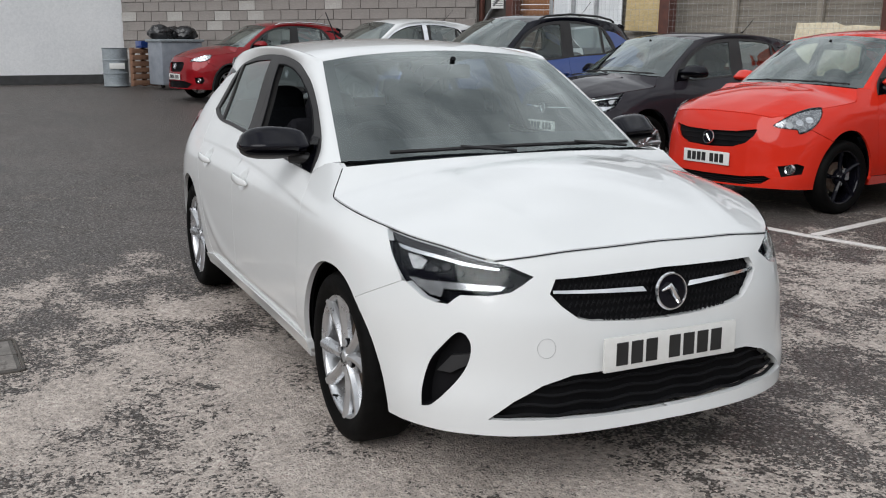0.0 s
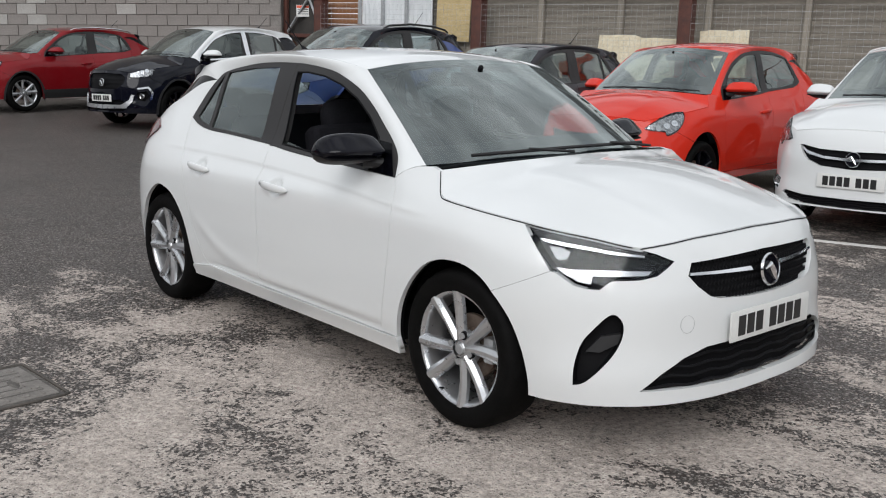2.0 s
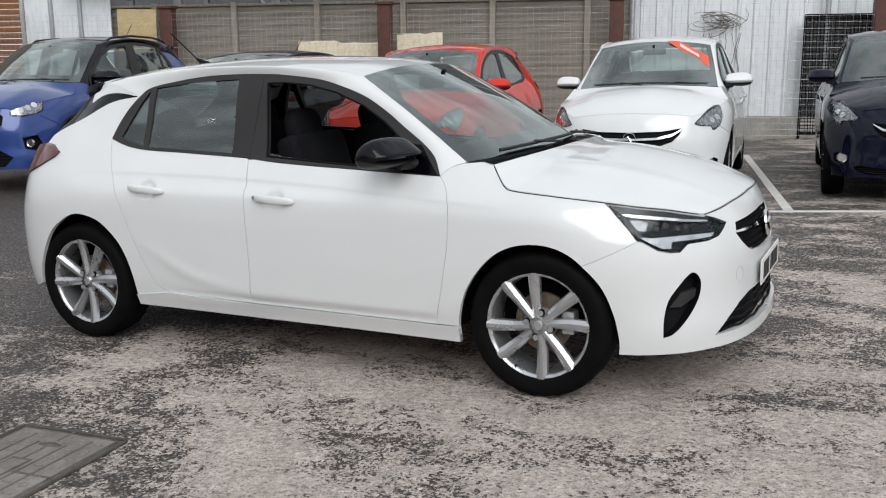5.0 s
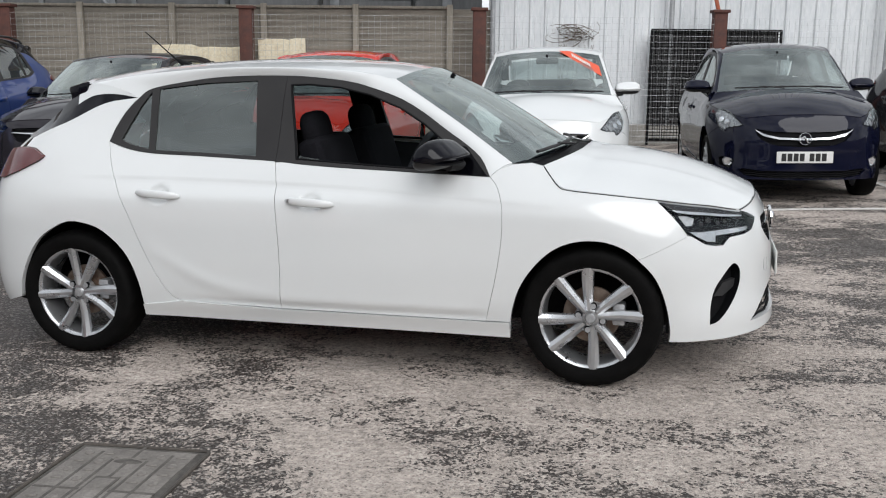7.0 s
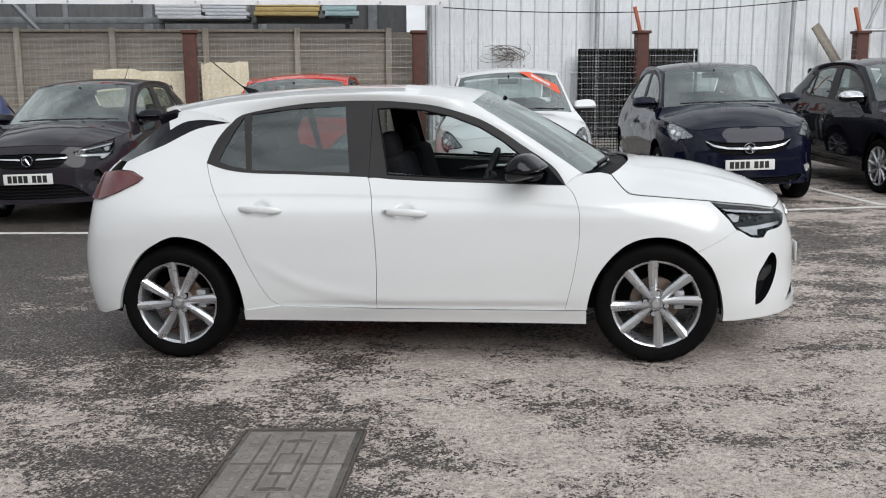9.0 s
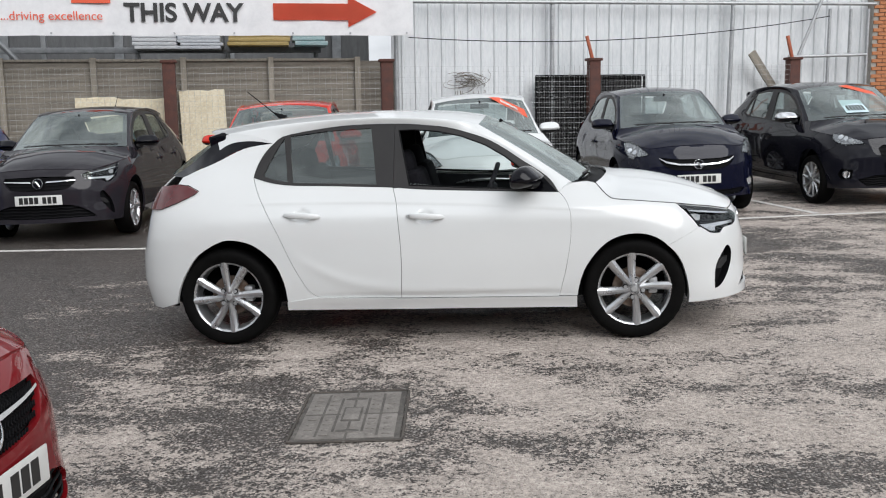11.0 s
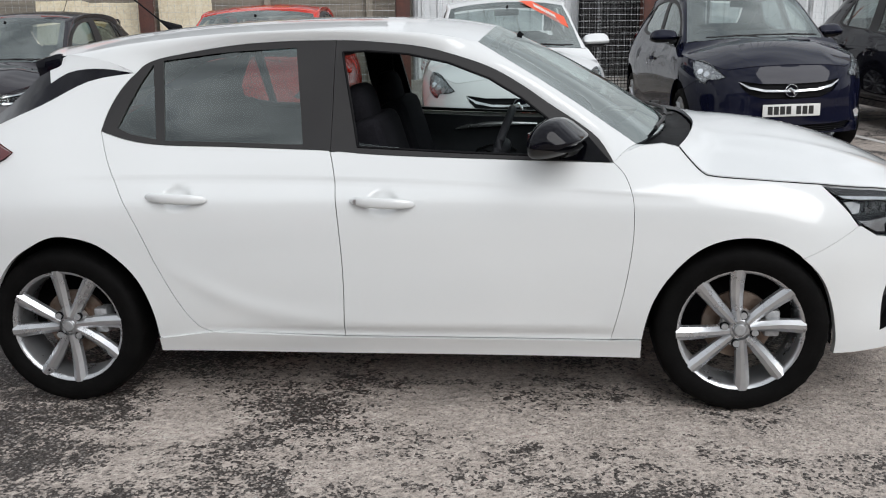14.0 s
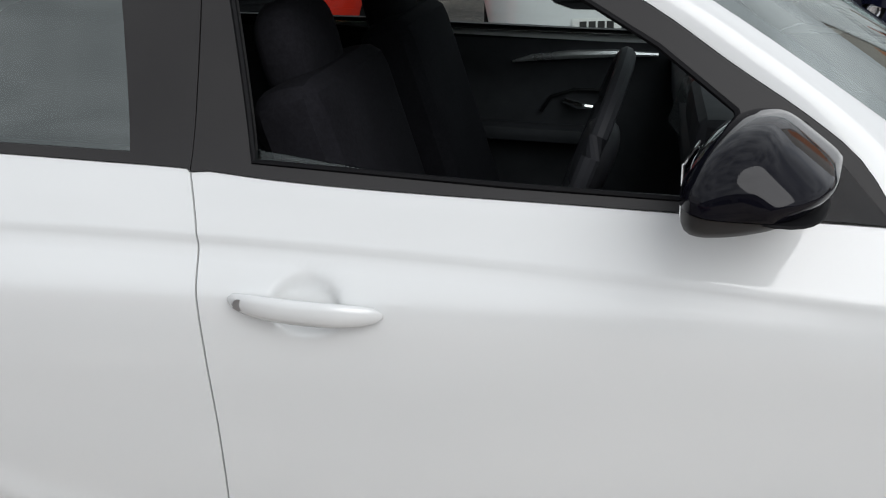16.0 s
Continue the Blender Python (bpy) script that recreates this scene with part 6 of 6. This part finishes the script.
part("strand", bm, DARK, cable)
# wire cage against the wall
cage = thing("wire_cage", at(3.95, .33, 0), "dark wire mesh cage standing against the wall", "cage")
bm = bmesh.new()
for i in range(40):
    x = -1.05 + i * .054
    rod(bm, (x + .30 * max(0, (-x - .75)), 0, .15), (x, 0, 1.95), .006, 4)
for j in range(34):
    rod(bm, (-1.05, 0, .17 + j * .054), (1.05, 0, .17 + j * .054), .006, 4)
part("cage_mesh", bm, DARK, cage)["kind"] = "stuff"
part("cage_panel", box_bm((2.06, .02, 1.80), pose(0, .05, 1.05)), surface("cage_fabric", (.05, .05, .05), (.09, .09, .09), 6, (.7, .9), fine=40), cage)
for x in (-1.06, 0, 1.06):
    part("cage_post", box_bm((.04, .04, 1.95), pose(x, -.01, .98), .006), DARK, cage)
for z in (.16, 1.95):
    part("cage_rail", box_bm((2.14, .04, .04), pose(0, -.01, z), .006), DARK, cage)
plank = thing("leaning_plank", at(7.45, .30, 1.98, 0, 55, 0), "grey weathered plank leaning at a slant", "plank")
part("board", box_bm((.95, .05, .16), None, .008), PLANK, plank)
for p, q in (((8.62, .3, 3.40), (7.90, .3, 1.70)), ((7.95, .3, 2.28), (9.60, .3, 2.32)), ((8.80, .32, .2), (8.80, .32, 3.2)), ((9.25, .32, .2), (9.25, .32, 3.2)), ((9.62, .32, .2), (9.62, .32, 3.2))):
    br = thing("steel_brace", BOUNDARY @ Matrix.Identity(4), "galvanised steel brace tube", "brace", "braces")
    bm = bmesh.new()
    rod(bm, p, q, .032, 12)
    part("tube", bm, STEEL, br)

BRICK = surface("orange_brick", (0.36, 0.13, 0.055), (0.50, 0.22, 0.10), 5, (0.75, 0.92), relief=.25, fine=55)
MORTAR = surface("mortar", (0.30, 0.28, 0.25), (0.38, 0.36, 0.33), 8, (0.85, 0.95), relief=.2, fine=60)
bw = thing("brick_wall", at(9.80, .40, 0), "orange brick corner of the neighbouring building", "wall", kind="structure")
part("wall_core", box_bm((4.0, .30, 6.4), pose(2.0, .17, 3.0)), MORTAR, bw)
brick_me = None
for j in range(60):
    for i in range(5):
        if brick_me is None:
            ob = part("brick", box_bm((.215, .03, .065), None, .004, 1), BRICK, bw)
            brick_me = ob.data
        else:
            ob = put("brick", brick_me, bw)
        ob.matrix_local = pose(.11 + i * .225 + (.1125 if j % 2 else 0), .008 + rnd.uniform(-.002, .002), .10 + j * .075)

# dead climber on the cladding
climber = thing("dead_climber", at(1.62, .50, 1.80), "tangle of bare dead climbing stems on the wall", "plant")
bm = bmesh.new()
for i in range(26):
    th, r = rnd.uniform(0, 6.28), rnd.uniform(.08, .40)
    cx, cz = rnd.uniform(-.18, .18), rnd.uniform(-.06, .06)
    tube(bm, [(cx + r * math.cos(th + s * .5), rnd.uniform(-.04, .03), cz + r * .45 * math.sin(th + s * .5) + .02 * s) for s in range(9)], .004, 4)
for i in range(9):
    x = rnd.uniform(-.35, .35)
    tube(bm, [(x + .03 * math.sin(s * 1.3 + i), 0, -.1 - s * .13) for s in range(9)], .004, 4)
part("stem_tangle", bm, surface("dead_stem", (.07, .05, .035), (.12, .09, .06), 12, (.8, .9)), climber)["kind"] = "stuff"

# racks of goods behind the timber fence
RACK = surface("rack_steel", (0.16, 0.17, 0.18), (0.28, 0.29, 0.30), 6, (0.5, 0.7), .5)
rack = thing("storage_rack", at(-4.0, 2.2, 0), "dark steel storage rack behind the fence", "rack")
for x in (-5.5, -3.9, -2.2, -.5, 1.2, 2.9):
    part("upright", box_bm((.09, .09, 4.6), pose(x, 0, 2.0), .008), RACK, rack)
for z in (2.55, 3.35):
    part("rack_beam", box_bm((8.6, .08, .11), pose(-1.3, -.02, z), .008), RACK, rack)
bm = bmesh.new()
rod(bm, (-3.6, -.05, 3.4), (-2.0, -.05, 1.6), .05, 8)
part("diagonal", bm, RACK, rack)
goods = (("wrapped_stack", (-.70, 2.86, .80, .34), (.55, .57, .60), (.75, .76, .78), "stack of white wrapped sheets on the rack"),
         ("wrapped_stack", (.12, 2.86, .78, .30), (.50, .53, .58), (.72, .74, .77), "stack of white wrapped sheets on the rack"),
         ("timber_stack", (1.22, 2.92, 1.15, .40), (.42, .30, .10), (.58, .44, .20), "stack of yellow timber on the rack"),
         ("bundle_stack", (2.18, 2.92, .62, .44), (.22, .40, .42), (.52, .62, .63), "stack of pale teal wrapped bundles"))
for nm, (x, z, w, h), c1, c2, lab in goods:
    st = thing(nm, at(-4.0 + x + .6, 2.0, z - .32), lab, "stack")
    gm = surface(nm + "_cover", c1, c2, 5, (.35, .6), relief=.15, fine=20, stretch=(1, 1, 6))
    for j in range(5):
        part("layer", box_bm((w, .8, h / 5 * .92), pose(rnd.uniform(-.03, .03), 0, h / 5 * (j + .5)), .012), gm, st)

WAREHOUSE = surface("warehouse_sheet", (.07, .072, .075), (.12, .123, .126), .8, (.5, .7), relief=.05, fine=12, stretch=(1, 1, .2))
wh = thing("warehouse_wall", at(-6.5, 5.5, 0), "dark grey sheeted warehouse behind the fence", "building", kind="structure")
part("wall", box_bm((13.5, .3, 7.5), pose(0, 0, 3.4)), WAREHOUSE, wh)
for i in range(6):
    part("column", box_bm((.2, .12, 7.2), pose(-6 + i * 2.4, -.2, 3.4), .01), RACK, wh)
# gate and sheds further along
DARK_GATE = surface("dark_gate", (.02, .018, .016), (.05, .045, .04), 5, (.6, .8))
gate = thing("steel_gate", at(-12.15, .3, 0), "dark rusty steel framed gate", "gate")
for x in (-.52, .52):
    part("stile", box_bm((.09, .08, 3.0), pose(x, 0, 1.4), .008), RUST_POST, gate)
for z in (.3, 1.5, 2.75):
    part("rail", box_bm((1.1, .07, .08), pose(0, 0, z), .008), RUST_POST, gate)
bm = bmesh.new()
rod(bm, (-.5, 0, 1.55), (.5, 0, 2.7), .03, 6)
rod(bm, (.5, 0, 1.55), (-.1, 0, 2.7), .025, 6)
part("gate_brace", bm, STEEL, gate)
part("gate_sheet", box_bm((1.1, .03, 3.1), pose(0, .10, 1.35)), DARK_GATE, gate)
SHUT_BROWN = surface("brown_slats", (.20, .085, .035), (.32, .15, .07), 5, (.6, .8), relief=.2, fine=40, stretch=(.4, 4, 4))
sh = thing("slatted_shutter", at(-11.05, .32, 0), "brown slatted timber shutter", "shutter")
for j in range(30):
    part("slat", box_bm((.92, .03, .095), pose(0, 0, .12 + j * .105, 12), .006), SHUT_BROWN, sh)
pw = thing("grey_hoarding", at(-9.72, .34, 0), "grey sheet metal hoarding with steel uprights", "hoarding")
for i in range(3):
    part("hoarding_sheet", box_bm((.56, .03, 3.3), pose(-.60 + i * .585, 0, 1.4), .004), CLADDING, pw)
    part("upright", box_bm((.06, .06, 3.4), pose(-.9 + i * .585, -.05, 1.4), .006), STEEL, pw)
pl = thing("plywood_sheet", at(-8.32, .25, 1.85, 0, 1.5, 0), "yellow plywood sheet fixed on the fence", "board")
part("sheet", box_bm((.75, .02, .75), None, .003), surface("plywood", (.45, .34, .16), (.60, .47, .26), 4, (.6, .8), fine=30, stretch=(1, 1, 5)), pl)

# block wall and white building at the far end
BLOCK = surface("concrete_block", (0.185, 0.165, 0.152), (0.27, 0.248, 0.232), 1.1, (0.85, 0.95), relief=.25, fine=40)
BLOCK_PALE = surface("pale_block", (0.29, 0.275, 0.255), (0.40, 0.385, 0.365), 3, (0.85, 0.95), relief=.2, fine=40)
w0, w1 = Vector((-20.8, 1.325, 0)), Vector((-14.05, 7.62, 0))
wdir = (w1 - w0).normalized()
wlen = (w1 - w0).length
WALL = Matrix.Translation(w0 + Vector((0, 0, .18))) @ Matrix.Rotation(math.atan2(wdir.y, wdir.x), 4, "Z")
bwall = thing("wall_block", WALL, "tall grey concrete block wall with some pale blocks", "wall", kind="structure")
part("wall_core", box_bm((wlen, .20, 6.6), pose(wlen / 2, .112, 3.1)), surface("block_mortar", (.17, .155, .143), (.245, .228, .213), 6, (.9, .95), fine=40), bwall)
blk = {}
count = 0
for j in range(26):
    for i in range(int(wlen / .45) + 1):
        x = .22 + i * .45 + (.225 if j % 2 else 0)
        if x > wlen - .2 or (count > 296 and j > 15):
            continue
        mat = BLOCK_PALE if rnd.random() < (.14 if j < 9 else .05) else BLOCK
        if mat not in blk:
            ob = part("block", box_bm((.438, .05, .214), None, .006, 1), mat, bwall)
            blk[mat] = ob.data
        else:
            ob = put("block", blk[mat], bwall)
        ob.matrix_local = pose(x, .012 + rnd.uniform(-.004, .004), .12 + j * .225)
        count += 1
RENDER_WHITE = surface("white_render", (0.70, 0.71, 0.72), (0.78, 0.785, 0.79), .7, (.6, .8), relief=.05, fine=20)
PLINTH = surface("plinth", (.03, .03, .03), (.06, .06, .06), 5, (.7, .9))
wb_ = thing("white_building", Matrix.Translation((-20.85, 1.375, level(-20.85, 0) - .22)) @ Matrix.Rotation(radians(-84), 4, "Z"), "white rendered end wall of a building with a dark plinth", "building", kind="structure")
part("wall", box_bm((16, .3, 7), pose(8, -.17, 3.4)), RENDER_WHITE, wb_)
part("plinth", box_bm((16, .04, .22), pose(8, 0, .33)), PLINTH, wb_)
part("sign_band", box_bm((2.6, .05, .16), pose(5.2, .02, 2.75), .004), SIGN_ORANGE, wb_, "red sign strip")

# bins, drum and pallets by the wall
DRUM = surface("drum_paint", (.20, .23, .25), (.30, .33, .35), 5, (.45, .7), .2, relief=.08, fine=40)
zb = level(-20, 1.5)
drum = thing("oil_drum", pose(-19.55, .95, zb), "grey steel drum with a white band of lettering", "drum")
bm = bmesh.new()
lathe(bm, [(.001, 0), (.29, 0), (.30, .02), (.285, .04), (.285, .28), (.30, .30), (.285, .32), (.285, .58), (.30, .60), (.285, .62), (.285, .86), (.30, .88), (.27, .885), (.001, .87)], 32)
bmesh.ops.rotate(bm, cent=(0, 0, 0), matrix=Matrix.Rotation(radians(90), 3, "X"), verts=bm.verts[:])
part("drum_body", bm, DRUM, drum)
part("band", box_bm((.03, .34, .13), pose(.285, 0, .47), .008), PLATE_WHITE, drum, "white plain bar of lettering")
pal = thing("pallet_stack", pose(-19.1, 1.55, zb, 0, 0, 20), "stack of brown wooden pallets standing on edge", "pallet")
PALLET = surface("pallet_wood", (.13, .065, .04), (.24, .13, .08), 6, (.75, .9), relief=.2, fine=50, stretch=(4, .5, 4))
for j in range(6):
    part("pallet_board", box_bm((.05, .62, .11), pose(.0, 0, .09 + j * .145), .006), PALLET, pal)
for y in (-.27, 0, .27):
    part("pallet_bearer", box_bm((.10, .09, .88), pose(-.07, y, .45), .006), PALLET, pal)
crate_b = thing("blue_crate", pose(-19.15, 1.6, zb + .885, 0, 0, 20), "small blue plastic crate on the pallets", "crate")
part("crate_body", box_bm((.28, .38, .16), pose(0, 0, .08), .02), BLUE, crate_b)
binn = thing("wheelie_bin", pose(-18.5, 2.15, zb, 0, 0, 15), "large grey waste bin piled with black bags", "bin")
part("bin_body", box_bm((.75, 1.0, 1.0), pose(0, 0, .56), .05), surface("bin_plastic", (.17, .19, .22), (.25, .27, .30), 5, (.45, .6)), binn)
part("bin_rim", box_bm((.82, 1.07, .06), pose(0, 0, 1.05), .02), DRUM, binn)
for y in (-.45, .45):
    part("castor", cyl_bm(.07, .07, .05, pose(.25, y, .07, 90), 14), RUBBER, binn)
for i, (dx, dy, s) in enumerate(((0, -.30, .55), (.05, .25, .50), (-.1, -.02, .42))):
    bag = thing("rubbish_bag", pose(-18.5 + dx, 2.15 + dy, zb + 1.07, 0, 0, 30 * i), "knotted black plastic rubbish bag", "bag", "bags on the bin")
    bm = bmesh.new()
    bmesh.ops.create_icosphere(bm, subdivisions=4, radius=s / 2)
    for v in bm.verts:
        n = noise.noise(v.co * 6 + Vector((i * 9, 0, 0)))
        v.co *= 1 + .22 * n + .10 * noise.noise(v.co * 17 + Vector((0, i * 5, 0)))
        v.co.z = max(v.co.z * .72, -.14) + .14
    part("bag", bm, surface("bin_bag_plastic", (.008, .008, .009), (.016, .016, .018), 9, (.2, .4)), bag)
notice = thing("wall_notice", WALL @ pose(wlen - -0.48, -.03, 2.12), "small white and red notice on the block wall", "sign")
part("notice_plate", box_bm((.28, .01, .24), None, .003), PLATE_WHITE, notice)
part("notice_band", box_bm((.26, .004, .05), pose(0, -.007, .085)), SIGN_ORANGE, notice)
for j in range(3):
    part("notice_line", box_bm((.22, .004, .012), pose(0, -.007, .03 - j * .045)), SIGN_BLACK, notice)

# ---- the cars ----
hero, hero_car = make_car("hatchback_car", pose(0, 0, 0), "white five-door hatchback with an open driver's window", "car", WHITE, step=.02, open_window=True, letters="AAA AAAA", privacy=True)
HEAD = -83.5


def parked(front, nose, heading=HEAD, dz=0.0):
    """The pose of a car whose nose is at front."""
    d = Vector((math.cos(radians(heading)), math.sin(radians(heading)), 0))
    c = Vector((front[0], front[1], 0)) - d * (nose - .05)
    return pose(c.x, c.y, level(c.x, c.y) + dz, 0, 0, heading)


CE = (.985, .985, 1.09)
row = "cars parked in the row"
make_car("hatchback_car", parked((-4.76, 3.62), 2.12), "dark grey five-door hatchback parked by the fence", "car", GREY, (1, 1, 1.06), step=.04, group=row, letters="AAAA AAA")
make_car("hatchback_car", parked((-2.18, 3.75), 2.1), "bright red three-door hatchback with black wheels", "car", RED, CE, .04, "swept", .315, GLOSS_BLACK, 5, mirror_mat=RED, group=row, doors=3, front_bar=False, aerial=False)
wc, wcar = make_car("hatchback_car", parked((.30, 4.05), 2.1), "white hatchback with a red windscreen sticker", "car", WHITE, CE, .04, "swept", .315, None, 5, mirror_mat=WHITE, group=row, doors=5, aerial=False)
make_car("hatchback_car", parked((2.72, 4.85), 2.1), "navy blue three-door hatchback with chrome grille bar", "car", NAVY, CE, .04, "swept", .315, None, 10, mirror_mat=NAVY, group=row, doors=3, aerial=False)
c208, _ = make_car("hatchback_car", parked((5.30, 5.4), 2.06, -79), "dark grey five-door hatchback with chrome mirror caps", "car", NIGHT, (.97, .98, 1.085), .04, "small", .315, None, 10, mirror_mat=CHROME, group=row, doors=5, front_bar=False, aerial=False)
make_car("compact_suv", parked((-6.63, 2.58), 2.12, -80), "bright blue compact sport utility car with black roof", "car", BLUE, (1.0, 1.0, 1.19), .045, "suv", .335, GLOSS_BLACK, 10, roof_mat=BLACKP, mirror_mat=GLOSS_BLACK, group=row, front_bar=False, rails="black", cladding=True, letters="AAAA AAA", plate_z=.44)
make_car("compact_suv", parked((-11.10, 2.60), 2.18, -78), "black compact sport utility car with white roof and chrome trim", "car", BLACKP, (1.035, 1.0, 1.14), .05, "suv", .335, GLOSS_BLACK, 10, roof_mat=WHITE, mirror_mat=WHITE, group=row, front_bar=False, cladding=True, plate_z=.42, chrome=True)
make_car("compact_suv", parked((-15.03, 1.46), 2.16, -78), "dark red compact sport utility car with roof rails", "car", DARK_RED, (1.0, .985, 1.07), .05, "small", .33, None, 8, mirror_mat=DARK_RED, group=row, front_bar=False, rails="chrome", cladding=True, plate_z=.44)
make_car("compact_suv", parked((-18.4, 4.9), 2.16, -78), "deep blue sport utility car parked by the block wall", "car", BLUE, (1.02, 1.0, 1.2), .06, "suv", .335, None, 5, mirror_mat=BLUE, group=row, front_bar=False, cladding=True, plate_z=.44, aerial=False)
make_car("hatchback_car", pose(-.85 - 2.07, -4.27, 0, 0, 0, 0), "crimson five-door hatchback parked opposite", "car", DARK_RED, step=.03, letters="AAAA AAA", aerial=False)

# red sticker across the top of the white car's screen
def on_screen(u, v):
    """A place on the windscreen: u across from the car's right (-1) to its left, v from the foot to the top."""
    return Vector(((.905 + .16 * (1 - u * u)) * (1 - v) + (.335 + .037 * (1 - u * u)) * v + .012, u * (.69 - .125 * v), (.966 + .024 * (1 - u * u)) * (1 - v) + (1.337 + .046 * (1 - u * u)) * v + .012))


def stuck(parent, k, quad, mat, name, lift=0.0, label=""):
    rows = [[quad[0] * (1 - t) + quad[1] * t, quad[3] * (1 - t) + quad[2] * t] for t in np.linspace(0, 1, 9)]
    P = [[np.array(on_screen(*((1 - s) * a + s * b))) * np.array(k) + np.array([lift, 0, lift]) for s in (0, .5, 1)] for a, b in rows]
    v, f = grid_mesh(P)
    return put(name, mesh_of(name, v, f, mat), parent, label)


V2 = lambda *p: np.array(p, float)
stk = stuck(wc, CE, [V2(.22, .99), V2(.93, .42), V2(.93, .68), V2(.45, .99)], SIGN_ORANGE, "screen_sticker", 0, "red windscreen sticker with white marks")
for i in range(9):
    t = .24 + .06 * i
    c0 = V2(.335, .99) * (1 - t) + V2(.93, .55) * t
    stuck(stk, CE, [c0 + V2(-.018, .05), c0 + V2(.010, .028), c0 + V2(.018, -.05), c0 + V2(-.010, -.028)], PLATE_WHITE, "mark", .003)

K8 = (.97, .98, 1.085)
stuck(c208, K8, [V2(-.05, .95), V2(.75, .62), V2(.75, .78), V2(.20, .97)], SIGN_ORANGE, "screen_sticker", 0, "red windscreen sticker")
card = stuck(c208, K8, [V2(-.30, .12), V2(.18, .12), V2(.18, .50), V2(-.30, .50)], surface("price_card", (.55, .70, .74), (.62, .76, .80), 4, (.4, .5)), "price_card", .002, "pale blue price card with dark marks")
for i in range(6):
    x = -.24 + i * .065
    stuck(card, K8, [V2(x, .18), V2(x + .04, .18), V2(x + .04, .33), V2(x, .33)], SIGN_BLACK, "mark", .005)
# unseen long wall with made-up windows behind the walker, added to darken low reflections
UNSEEN_GREY = surface("unseen_wall", (.20, .20, .205), (.28, .28, .28), 1.2, (.7, .85), relief=.05, fine=20)
unseen = thing("unseen_wall", pose(-2, -17, 0), "long plain grey unseen wall added to darken low reflections", "building", kind="structure")
part("wall", box_bm((70, .4, 4.6), pose(0, 0, 2.2)), UNSEEN_GREY, unseen)
part("fascia", box_bm((70, .7, .7), pose(0, .1, 4.7), .03), surface("fascia_grey", (.05, .05, .055), (.08, .08, .085), 2, (.4, .6)), unseen)
for i in range(9):
    part("window", box_bm((5.4, .08, 2.6), pose(-28 + 7 * i, .21, 1.75)), GLOSS_BLACK, unseen)
# unseen wall, added to close the yard for reflections and bounced light
east = thing("unseen_wall_east", pose(24, -2, 0, 0, 0, 90), "unseen plain grey block wall added to close the yard", "wall", kind="structure")
part("wall", box_bm((40, .3, 3.4), pose(0, 0, 1.6)), BLOCK, east)
